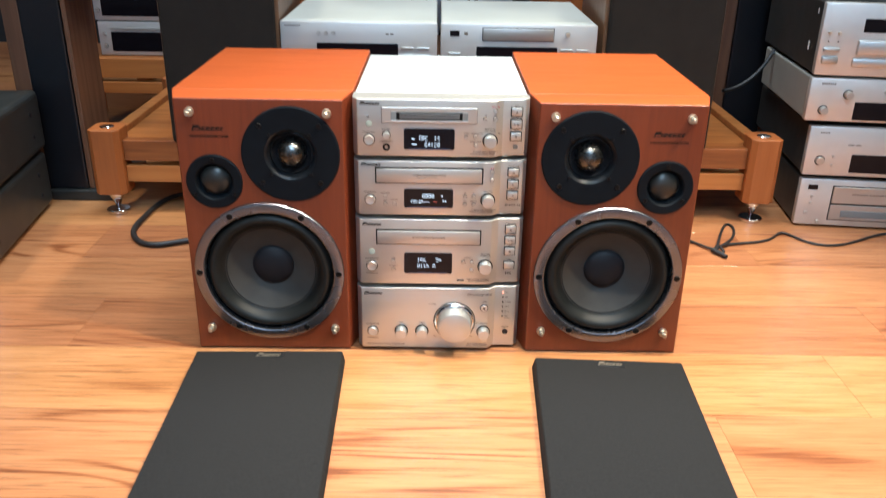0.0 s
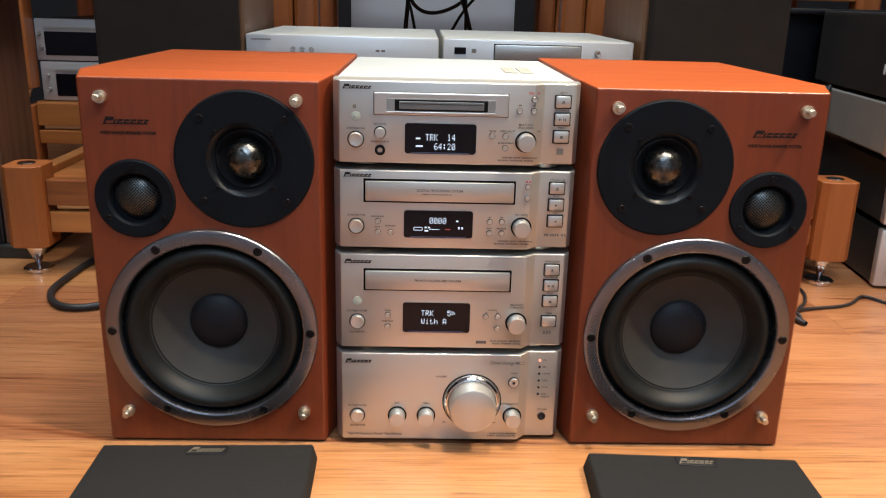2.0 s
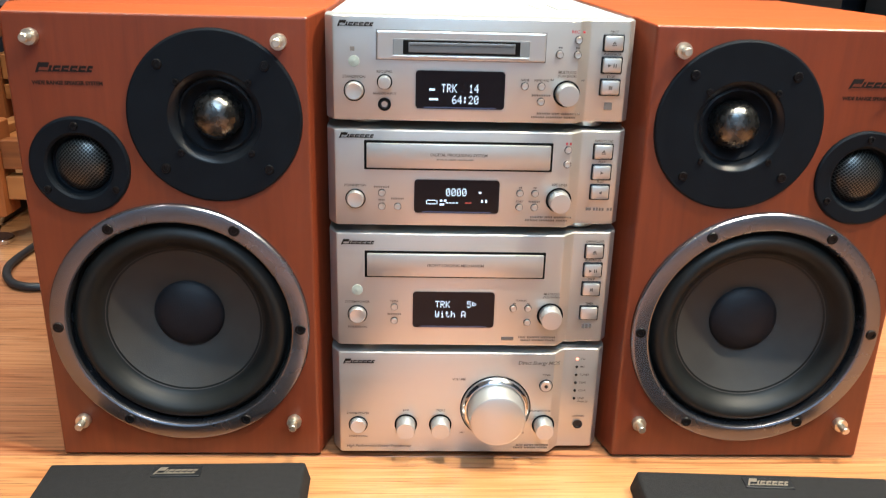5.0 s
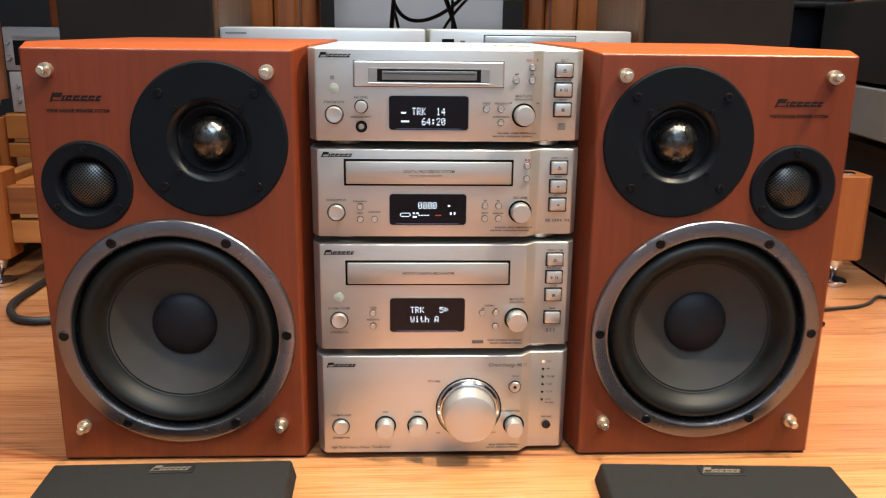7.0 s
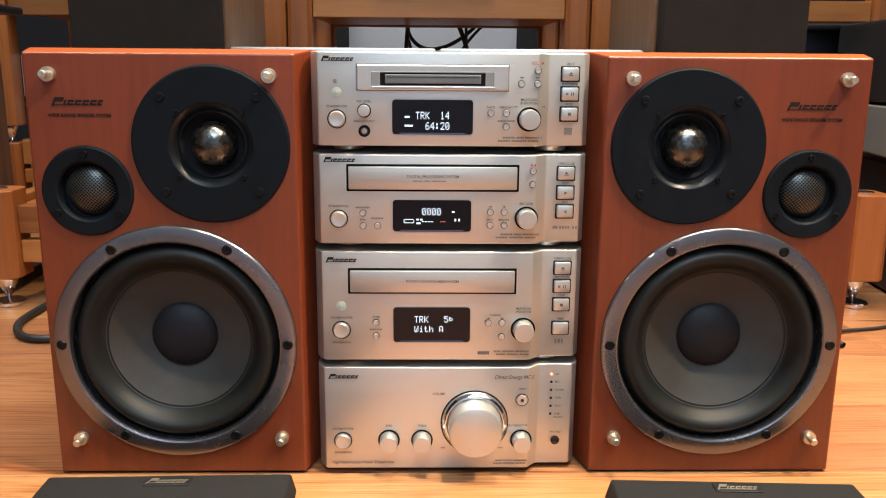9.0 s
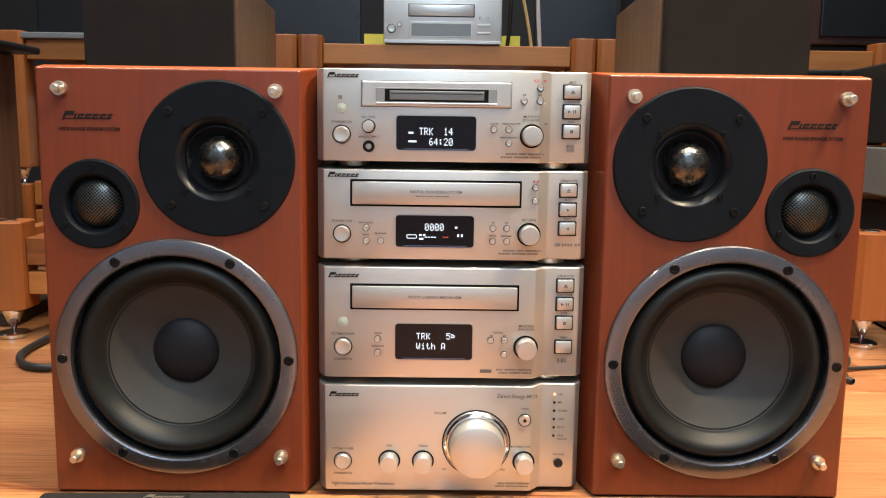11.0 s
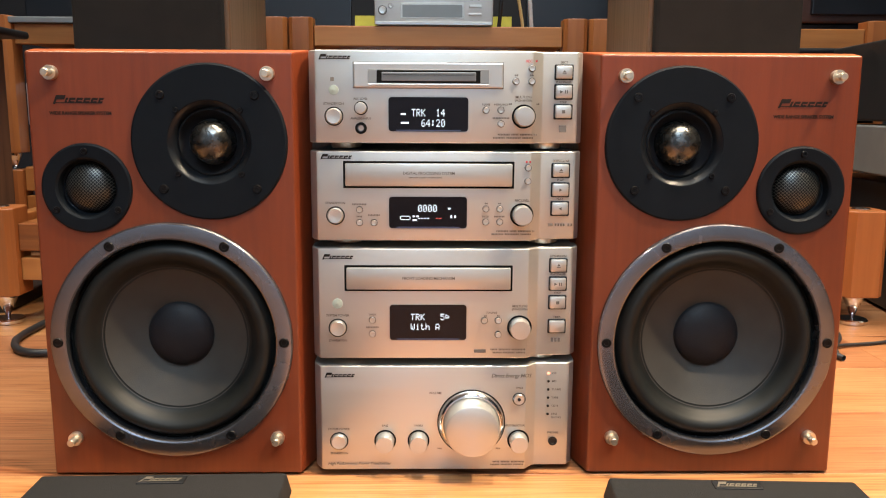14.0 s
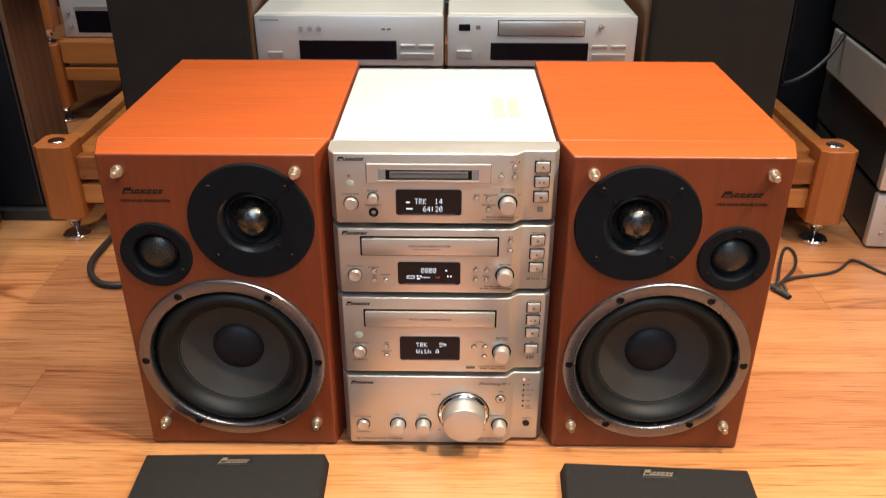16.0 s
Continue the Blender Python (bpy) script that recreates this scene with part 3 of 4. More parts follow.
# ---- the stack of four silver components ----
def round_button(u, x, z, r, depth=0.003, mat=None, rim=True, name="button"):
    if rim:
        part("bezel", lathe([(r * 1.20, 0.0005), (r * 1.17, -0.0007), (r * 1.08, -0.0005), (r * 1.02, 0.001)], x, z, 24), GAP, u)
    return part(name, lathe([(r * 1.02, 0.001), (r, -depth * 0.7), (r * 0.88, -depth), (r * 0.5, -depth * 0.93), (0, -depth * 0.85)], x, z, 24), mat or SILVER_B, u, "", 35)


def knob(u, x, z, r, depth, label=""):
    k = part("knob", lathe([(r * 1.02, 0.0004), (r, -0.0012), (r * 0.97, -depth * 0.85), (r * 0.9, -depth), (0, -depth - 0.0004)], x, z, 40), SILVER_B, u, label, 35)
    part("bezel", lathe([(r * 1.20, 0.0005), (r * 1.18, -0.0008), (r * 1.08, -0.0006), (r * 1.0, 0.0002)], x, z, 40), GAP, k)
    return k


def square_key(u, x, z, w=0.0135, h=0.0105, y=0.0089, mark=""):
    part("key_bezel", box(x - w / 2 - 0.0011, x + w / 2 + 0.0011, y - 0.0003, y + 0.001, z - h / 2 - 0.0011, z + h / 2 + 0.0011, 0.0009), BLACK, u)
    k = part("key", box(x - w / 2, x + w / 2, y - 0.0026, y + 0.001, z - h / 2, z + h / 2, 0.0012), SILVER_B, u, "", 40)
    if mark:
        symbol(k, mark, x, z, 0.0034, y - 0.00275)


def symbol(u, mark, x, z, s, y, mat=None):
    bm = bmesh.new()

    def poly(ps):
        bm.faces.new([bm.verts.new((x + a * s, y, z + b * s)) for a, b in ps])
    if mark == "eject":
        poly([(-0.5, -0.1), (0.5, -0.1), (0, 0.5)])
        poly([(-0.5, -0.45), (0.5, -0.45), (0.5, -0.25), (-0.5, -0.25)])
    if mark == "play":
        poly([(-0.35, -0.4), (0.4, 0), (-0.35, 0.4)])
    if mark == "back":
        poly([(0.35, -0.4), (0.35, 0.4), (-0.4, 0)])
    if mark == "pause":
        poly([(-1.0, -0.4), (-0.25, 0), (-1.0, 0.4)])
        poly([(0.2, -0.4), (0.45, -0.4), (0.45, 0.4), (0.2, 0.4)])
        poly([(0.65, -0.4), (0.9, -0.4), (0.9, 0.4), (0.65, 0.4)])
    if mark == "stop":
        poly([(-0.4, -0.4), (0.4, -0.4), (0.4, 0.4), (-0.4, 0.4)])
    if mark == "fwd":
        poly([(-0.6, -0.35), (0, 0), (-0.6, 0.35)])
        poly([(0, -0.35), (0.6, 0), (0, 0.35)])
    if mark == "rew":
        poly([(0.6, -0.35), (0.6, 0.35), (0, 0)])
        poly([(0, -0.35), (0, 0.35), (-0.6, 0)])
    return part("symbol", bm, mat or INK, u)


def display(u, x0, x1, z0, z1):
    part("display_bezel", rounded(x0 - 0.0011, x1 + 0.0011, z0 - 0.0011, z1 + 0.0011, -0.0005, 0.002, 0.0034), SILVER_B, u)
    d = part("display", rounded(x0, x1, z0, z1, -0.0011, 0.003, 0.0027), GLASS, u, "dark display with glowing characters")
    part("edge_glow", box(x0 + 0.006, x1 - 0.006, -0.00125, -0.0011, z0 + 0.0006, z0 + 0.0013), VFD_BLUE, d)
    return d


def component(name, z0, z1, label):
    """Body, front panel with a stepped right end, and feet; local z is the room's height above the unit's base."""
    u = thing(name, (-0.002, 0, z0), label, "hi-fi component", group="stack of silver hi-fi components")
    h = z1 - z0
    outline = [(-0.1135, 0.036), (-0.1135, 0.013), (-0.1120, 0.0085), (-0.1070, 0.0008), (-0.1050, 0.0), (0.0690, 0.0), (0.0708, 0.0008), (0.0780, 0.0086), (0.0800, 0.0094), (0.1060, 0.0094), (0.1085, 0.0104), (0.1130, 0.0165), (0.1135, 0.019), (0.1135, 0.036)]
    part("front_panel", prism(outline, 0.0015, h - 0.0012, 0.0013), SILVER, u, "champagne silver front panel with stepped end", 30)
    part("cover", box(-0.1120, 0.1120, 0.0363, 0.294, 0.004, h - 0.0010, 0.0018), COVER, u, "silver painted steel cover")
    for x in (-0.085, 0.085):
        for y in (0.03, 0.26):
            part("foot", upright([(0, -0.0035), (0.012, -0.0035), (0.013, -0.002), (0.013, 0.0038), (0, 0.0045)], x, y, 24), NICKEL if name != "amplifier" else BLACK, u, "", 40)
    return u


# MiniDisc recorder on top
u = component("minidisc_recorder", 0.2875, 0.3645, "silver mini-disc recorder with a lit display, on top of the stack")
Z = 0.2875
part("slot_outline", box(-0.0762, 0.0460, -0.0004, 0.001, 0.3330 - Z, 0.3540 - Z), INK, u)
part("slot_surround", box(-0.0757, 0.0455, -0.0022, 0.001, 0.3335 - Z, 0.3535 - Z, 0.001), SILVER_B, u, "raised silver loading surround")
part("slot_recess", box(-0.0640, 0.0340, -0.0025, -0.0018, 0.3368 - Z, 0.3482 - Z, 0.0003), GREY_METAL, u)
part("slot_lip", box(-0.0640, 0.0340, -0.0034, -0.0018, 0.3354 - Z, 0.3367 - Z, 0.0004), SILVER_B, u)
part("slot_frame", box(-0.0568, 0.0270, -0.0028, -0.0018, 0.3374 - Z, 0.3474 - Z, 0.0003), GAP, u)
part("slot_door", box(-0.0530, 0.0235, -0.0031, -0.002, 0.3388 - Z, 0.3460 - Z, 0.0005), SLOT_GREY, u, "grey slot door")
part("slot_gap", box(-0.0515, 0.0220, -0.0033, -0.0028, 0.3436 - Z, 0.3440 - Z), BLACK, u)
d = display(u, -0.0475, 0.0175, 0.2985 - Z, 0.3262 - Z)
dot_text(d, "TRK  14", -0.0287, 0.3167 - Z, 0.0040, 0.0060, VFD)
dot_text(d, "  64:20", -0.0287, 0.3084 - Z, 0.0040, 0.0060, VFD)
bars(d, -0.0375, 0.3125 - Z, [0.004], 0.0014, VFD, -0.0014)
bars(d, -0.0375, 0.3055 - Z, [0.0065], 0.0014, VFD, -0.0014)
knob(u, 0.0630, 0.3110 - Z, 0.0082, 0.011, "silver jog knob")
round_button(u, -0.0920, 0.3105 - Z, 0.0065, 0.004)
knob(u, -0.0700, 0.3172 - Z, 0.0047, 0.007, "small level knob")
jack = part("headphone_jack", lathe([(0.0048, 0.001), (0.0048, -0.0012), (0.0022, -0.001), (0.0018, 0.004), (0, 0.004)], -0.0700, 0.3010 - Z, 24), GAP, u, "", 35)
part("jack_ring", lathe([(0.0029, -0.001), (0.0028, -0.0016), (0.0024, -0.0016), (0.0022, -0.001)], -0.0700, 0.3010 - Z, 24), RING, jack, "dark metal ring", 35)
part("sensor_lens", lathe([(0.0042, 0.001), (0.0040, -0.0006), (0, -0.0011)], -0.0920, 0.3315 - Z, 24), LENS, u, "milky round sensor window")
bars(u, -0.0945, 0.3402 - Z, [0.003], 0.003, INK_GREY)
for x, z in ((0.0690, 0.3497), (0.0560, 0.3392), (0.0690, 0.3392), (0.0320, 0.3160), (0.0442, 0.3160), (0.0444, 0.3050)):
    round_button(u, x, z - Z, 0.0024, 0.002)
for x, m_ in ((0.0560, "rew"), (0.0690, "fwd")):
    symbol(u, m_, x, 0.3440 - Z, 0.0026, -0.0004)
letters(u, "REC", 0.0665, 0.3552 - Z, 0.0032, RED)
bars(u, 0.0717, 0.3552 - Z, [0.0016], 0.0016, RED)
for z, m_, w in ((0.3470, "eject", "EJECT"), (0.3312, "pause", "PLAY/PAUSE"), (0.3150, "stop", "STOP")):
    square_key(u, 0.0965, z - Z, mark=m_)
    letters(u, w, 0.0965, z - Z + 0.0078, 0.0026, INK_GREY, 0.0090, spacing=0.92)
bars(u, 0.0935, 0.3010 - Z, [0.006], 0.0055, INK_GREY, 0.0090)
letters(u, "STANDBY/ON", -0.0920, 0.3205 - Z, 0.0028, INK_GREY, spacing=0.92)
letters(u, "REC LEVEL", -0.0700, 0.3245 - Z, 0.0027, INK_GREY, spacing=0.92)
letters(u, "ANALOG INPUT", -0.0700, 0.3087 - Z, 0.0025, INK_GREY, spacing=0.92)
letters(u, "MULTI JOG", 0.0625, 0.3265 - Z, 0.0029, INK_GREY, spacing=0.92)
letters(u, "(PUSH ENTER)", 0.0625, 0.3237 - Z, 0.0024, INK_GREY, spacing=0.92)
letters(u, "NAME", 0.0320, 0.3204 - Z, 0.0024, INK_GREY)
letters(u, "MENU/NO", 0.0442, 0.3204 - Z, 0.0024, INK_GREY)
bars(u, 0.0375, 0.3096 - Z, [0.014], 0.0014, INK_GREY)
symbol(u, "rew", 0.0515, 0.3210 - Z, 0.0022, -0.0004)
symbol(u, "fwd", 0.0745, 0.3210 - Z, 0.0022, -0.0004)
bars(u, 0.0420, 0.2963 - Z, [0.010, 0.006, 0.014], 0.0014, INK_GREY)
bars(u, 0.0380, 0.2936 - Z, [0.010, 0.012, 0.009], 0.0014, INK_GREY)
wordmark(u, -0.1035, 0.3580 - Z, 0.027, 0.0040, INK_BLACK)
for x in (0.0525, 0.0690):
    part("cover_pad", box(x, x + 0.0125, 0.108, 0.172, 0.0760, 0.0766), STICKER, u, "pale rectangular pad on the cover")

# cassette deck
u = component("cassette_deck", 0.2065, 0.2835, "silver cassette deck with a closed drawer and lit counter")
Z = 0.2065


def tray(u, x0, x1, z0, z1):
    part("tray_gap", box(x0 - 0.0019, x1 + 0.0019, -0.0006, 0.001, z0 - 0.0019, z1 + 0.0019, 0.0006), GAP, u)
    return part("tray", box(x0, x1, -0.0034, 0.001, z0, z1, 0.0009), SILVER_B, u, "closed silver loading tray", 40)


t_ = tray(u, -0.0833, 0.0543, 0.2538 - Z, 0.2724 - Z)
letters(t_, "DIGITAL PROCESSING SYSTEM", -0.0145, 0.2645 - Z, 0.0033, INK, -0.0037, spacing=0.95)
bars(t_, -0.031, 0.2610 - Z, [0.008, 0.006, 0.012], 0.0010, INK, -0.0037)
d = display(u, -0.0475, 0.0172, 0.2186 - Z, 0.2450 - Z)
dot_text(d, "0000", -0.0234, 0.2384 - Z, 0.0041, 0.0060, VFD)
bars(d, 0.0015, 0.2352 - Z, [0.002], 0.0014, VFD, -0.0014)
for z in (0.2288, 0.2260):
    bars(d, -0.0378, z - Z, [0.0072], 0.0005, VFD, -0.0014)
bars(d, -0.0384, 0.2274 - Z, [0.0006, 0.0006], 0.0024, VFD, -0.0014, gap=0.0074)
bars(d, -0.0280, 0.2287 - Z, [0.002, 0.002], 0.0014, VFD, -0.0014)
bars(d, -0.0280, 0.2256 - Z, [0.0035], 0.0014, VFD, -0.0014)
bars(d, -0.0235, 0.2270 - Z, [0.002, 0.002, 0.002, 0.002], 0.0006, VFD, -0.0014)
bars(d, -0.0085, 0.2270 - Z, [0.002, 0.002], 0.0006, VFD_RED, -0.0014)
bars(d, 0.0035, 0.2285 - Z, [0.0014, 0.0014], 0.0022, VFD, -0.0014)
knob(u, 0.0630, 0.2300 - Z, 0.0082, 0.011, "silver level knob")
round_button(u, -0.0920, 0.2290 - Z, 0.0065, 0.004)
for x, z in ((-0.0720, 0.2340), (-0.0720, 0.2232), (-0.0600, 0.2232), (0.0330, 0.2350), (0.0445, 0.2350), (0.0330, 0.2240), (0.0447, 0.2240), (0.0675, 0.2692), (0.0675, 0.2582)):
    round_button(u, x, z - Z, 0.0024, 0.002)
for z, m_, w in ((0.2664, "eject", "OPEN/CLOSE"), (0.2503, "play", "PLAY"), (0.2345, "back", "PLAY")):
    square_key(u, 0.0960, z - Z, mark=m_)
    letters(u, w, 0.0960, z - Z + 0.0080, 0.0026, INK_GREY, 0.0090, spacing=0.92)
bars(u, 0.0865, 0.2205 - Z, [0.004, 0.009, 0.005], 0.0022, INK_GREY, 0.0090)
letters(u, "STANDBY/ON", -0.0920, 0.2395 - Z, 0.0028, INK_GREY, spacing=0.92)
bars(u, -0.0780, 0.2385 - Z, [0.012], 0.0014, INK_GREY)
bars(u, -0.0650, 0.2295 - Z, [0.010], 0.0014, INK_GREY)
bars(u, -0.0745, 0.2283 - Z, [0.005], 0.0012, INK_GREY)
letters(u, "REC LEVEL", 0.0630, 0.2420 - Z, 0.0028, INK_GREY, spacing=0.92)
symbol(u, "rew", 0.0330, 0.2395 - Z, 0.0022, -0.0004)
symbol(u, "fwd", 0.0445, 0.2395 - Z, 0.0022, -0.0004)
letters(u, "RESET", 0.0330, 0.2285 - Z, 0.0022, INK_GREY)
bars(u, 0.0400, 0.2285 - Z, [0.009], 0.0013, INK_GREY)
bars(u, 0.0655, 0.2740 - Z, [0.0014, 0.0014], 0.0018, RED)
bars(u, 0.0420, 0.2163 - Z, [0.010, 0.006, 0.014], 0.0014, INK_GREY)
bars(u, 0.0380, 0.2137 - Z, [0.010, 0.012, 0.009], 0.0014, INK_GREY)
wordmark(u, -0.1035, 0.2780 - Z, 0.027, 0.0040, INK_BLACK)

# tuner and disc player
u = component("cd_player", 0.1045, 0.2025, "silver disc player and tuner with a closed tray and lit display")
Z = 0.1045
t_ = tray(u, -0.0835, 0.0545, 0.1668 - Z, 0.1853 - Z)
letters(t_, "FRONT LOADING MECHANISM", -0.0145, 0.1765 - Z, 0.0033, INK, -0.0037, spacing=0.95)
d = display(u, -0.0475, 0.0177, 0.1225 - Z, 0.1533 - Z)
dot_text(d, "TRK   5>", -0.0296, 0.1456 - Z, 0.0042, 0.0056, VFD)
dot_text(d, "With A", -0.0296, 0.1370 - Z, 0.0042, 0.0056, VFD)
knob(u, 0.0630, 0.1335 - Z, 0.0088, 0.011, "silver jog knob")
round_button(u, -0.0915, 0.1330 - Z, 0.0067, 0.004)
part("sensor_lens", lathe([(0.0046, 0.001), (0.0043, -0.0006), (0, -0.0011)], -0.0915, 0.1540 - Z, 24), LENS, u, "milky round sensor window")
for x, z in ((-0.0622, 0.1398), (-0.0622, 0.1278), (0.0330, 0.1395), (0.0448, 0.1395), (0.0447, 0.1272)):
    round_button(u, x, z - Z, 0.0025, 0.002)
for z, m_, w in ((0.1856, "eject", "OPEN/CLOSE"), (0.1697, "pause", "PLAY/PAUSE"), (0.1534, "stop", "STOP"), (0.1322, "", "TIMER")):
    square_key(u, 0.0962, z - Z, mark=m_)
    letters(u, w, 0.0962, z - Z + 0.0080, 0.0026, INK_GREY, 0.0090, spacing=0.92)
bars(u, 0.0915, 0.1200 - Z, [0.009], 0.0035, INK_GREY, 0.0090)
letters(u, "SYSTEM POWER", -0.0915, 0.1438 - Z, 0.0029, INK_GREY, spacing=0.92)
letters(u, "STANDBY/ON", -0.0915, 0.1218 - Z, 0.0026, INK_GREY, spacing=0.92)
letters(u, "TIMER", -0.0622, 0.1445 - Z, 0.0024, INK_GREY)
bars(u, -0.0675, 0.1335 - Z, [0.011], 0.0014, INK_GREY)
letters(u, "TUNING", 0.0390, 0.1462 - Z, 0.0024, INK_GREY)
letters(u, "MULTI JOG", 0.0630, 0.1520 - Z, 0.0028, INK_GREY, spacing=0.92)
letters(u, "(PUSH ENTER)", 0.0630, 0.1492 - Z, 0.0023, INK_GREY, spacing=0.92)
symbol(u, "rew", 0.0335, 0.1435 - Z, 0.0022, -0.0004)
symbol(u, "fwd", 0.0450, 0.1435 - Z, 0.0022, -0.0004)
part("label_plate", box(0.0245, 0.0345, -0.0006, 0.0005, 0.1112 - Z, 0.1140 - Z), INK, u)
bars(u, 0.0385, 0.1140 - Z, [0.006, 0.010, 0.012], 0.0014, INK_GREY)
bars(u, 0.0405, 0.1112 - Z, [0.008, 0.010, 0.008], 0.0014, INK_GREY)
wordmark(u, -0.1035, 0.1945 - Z, 0.027, 0.0042, INK_BLACK)

# amplifier at the bottom
u = component("amplifier", 0.0035, 0.1005, "silver amplifier with a large volume knob, bottom of the stack")
Z = 0.0035
round_button(u, -0.0920, 0.0315 - Z, 0.0067, 0.004)
for x, w in ((-0.0520, "BASS"), (-0.0230, "TREBLE"), (0.0640, "INPUT SELECTOR")):
    knob(u, x, 0.0320 - Z, 0.0080, 0.012, "silver tone knob")
    letters(u, w, x if w != "INPUT SELECTOR" else 0.0600, 0.0455 - Z, 0.0026, INK_GREY, spacing=0.92)
vk = part("volume_knob", lathe([(0.0235, 0.0), (0.0232, -0.020), (0.0222, -0.0225), (0.0205, -0.0234), (0, -0.0240)], 0.0228, 0.0485 - Z, 72), SILVER_B, u, "large brushed silver volume knob", 30)
part("dished_ring", lathe([(0.0290, 0.0005), (0.0288, -0.0010), (0.0280, -0.0028), (0.0262, -0.0050), (0.0250, -0.0056), (0.0240, -0.0050), (0.0234, -0.0030)], 0.0228, 0.0485 - Z, 72), CHROME, vk, "chrome dished ring", 60)
part("ring_gap", lathe([(0.0296, 0.0005), (0.0295, -0.0008), (0.0289, -0.0007)], 0.0228, 0.0485 - Z, 72), GAP, vk)
letters(u, "VOLUME", -0.0085, 0.0750 - Z, 0.0030, INK_GREY, spacing=0.92)
letters(u, "MIN", -0.0045, 0.0245 - Z, 0.0022, INK_GREY)
letters(u, "MAX", 0.0460, 0.0245 - Z, 0.0022, INK_GREY)
round_button(u, 0.0640, 0.0695 - Z, 0.0048, 0.002)
part("button_core", lathe([(0.0016, -0.0015), (0.0014, -0.0026), (0, -0.0027)], 0.0640, 0.0695 - Z, 12), BLACK, u)
letters(u, "TIMER", 0.0640, 0.0795 - Z, 0.0024, INK_GREY)
letters(u, "SYSTEM POWER", -0.0920, 0.0425 - Z, 0.0028, INK_GREY, spacing=0.92)
letters(u, "STANDBY/ON", -0.0920, 0.0202 - Z, 0.0026, INK_GREY, spacing=0.92)
letters(u, "Direct Energy MOS", 0.0740, 0.0905 - Z, 0.0048, FAINT, -0.0004, "RIGHT", 0.9, 0.25)
letters(u, "High Performance Power Transformer", -0.1020, 0.0108 - Z, 0.0038, FAINT, -0.0004, "LEFT", 0.92, 0.25)
bars(u, 0.0420, 0.0122 - Z, [0.006, 0.008, 0.012], 0.0013, INK_GREY)
bars(u, 0.0400, 0.0096 - Z, [0.008, 0.010, 0.009], 0.0013, INK_GREY)
for i, (z, w) in enumerate(((0.0897, "CD"), (0.0825, "MD"), (0.0750, "TUNER"), (0.0675, "TAPE"), (0.0600, "CD-R"), (0.0525, "LINE"))):
    part("indicator", lathe([(0.0011, 0.0096), (0.0011, 0.0086), (0, 0.0084)], 0.0905, z - Z, 12), LED if i == 0 else INK_BLACK, u)
    letters(u, w, 0.0935, z - Z, 0.0026, INK_GREY, 0.0090, "LEFT")
letters(u, "PHONO", 0.0935, 0.0493 - Z, 0.0024, INK_GREY, 0.0090, "LEFT")
letters(u, "PHONES", 0.0955, 0.0352 - Z, 0.0026, INK_GREY, 0.0090)
part("headphone_jack", lathe([(0.0040, 0.0099), (0.0040, 0.0082), (0.0026, 0.0084), (0.0022, 0.0092), (0, 0.0092)], 0.0955, 0.0275 - Z, 24), BLACK, u, "", 35)
wordmark(u, -0.1035, 0.0915 - Z, 0.027, 0.0042, INK_BLACK)


# ---- low rack behind, with what stands on it ----
def spike_foot(u, x, y, top):
    part("spike", upright([(0, 0.007), (0.0016, 0.008), (0.0145, top - 0.008), (0.016, top - 0.004), (0.016, top + 0.001), (0, top + 0.002)], x, y, 28), CHROME, u, "chrome cone spike", 40)
    part("spike_disc", upright([(0, 0.0), (0.0215, 0.0), (0.023, 0.0015), (0.023, 0.006), (0.021, 0.0078), (0, 0.0075)], x, y, 32), CHROME, u, "chrome floor disc", 40)


def post(u, x, y, w, d, z0, z1, disc=True):
    c = min(w, d) * 0.16
    o = [(x - w / 2 + c, y - d / 2), (x + w / 2 - c, y - d / 2), (x + w / 2, y - d / 2 + c), (x + w / 2, y + d / 2 - c), (x + w / 2 - c, y + d / 2), (x - w / 2 + c, y + d / 2), (x - w / 2, y + d / 2 - c), (x - w / 2, y - d / 2 + c)]
    p = part("post", prism(o, z0, z1, 0.002), RACK_Z, u)
    if disc:
        part("cap_disc", upright([(0, z1), (0.0135, z1), (0.0138, z1 + 0.001), (0.012, z1 + 0.0022), (0.006, z1 + 0.0016), (0, z1 + 0.0018)], x, y, 28), CHROME, p, "chrome cap disc")
    return p


rack = thing("low_rack", (-0.012, 0.53, 0), "low honey-coloured wooden rack on chrome spikes", "rack")
for x in (-0.632, 0.640):
    for y in (0.0, 0.46):
        post(rack, x, y, 0.060, 0.062, 0.045, 0.174)
        spike_foot(rack, x, y, 0.045)
part("front_board", box(-0.602, 0.610, -0.012, 0.012, 0.110, 0.151, 0.002), RACK_SHADED, rack, "honey wood front board, coloured darker for shade")
part("front_rail", box(-0.602, 0.610, -0.010, 0.012, 0.066, 0.100, 0.002), RACK, rack)
part("back_board", box(-0.602, 0.610, 0.448, 0.472, 0.110, 0.151, 0.002), RACK, rack)
for x in (-0.632, 0.640):
    part("side_rail", box(x - 0.012, x + 0.012, 0.031, 0.429, 0.110, 0.158, 0.002), RACK, rack)
part("shelf", box(-0.619, 0.627, 0.0125, 0.447, 0.128, 0.146, 0.001), RACK, rack, "honey-coloured shelf board")


def tower(cx, y, turn, label, w=0.207):
    s = thing("large_speaker", (cx, y, 0.146), label, "speaker", turn, "large dark speakers")
    part("cabinet", box(-w / 2 - 0.006, w / 2 + 0.006, 0.022, 0.40, 0, 0.386, 0.004), VENEER, s, "brown veneered box")
    part("grille", box(-w / 2, w / 2, 0, 0.0215, 0.004, 0.372, 0.006), CLOTH_BROWN, s, "dark brown cloth grille")
    return s


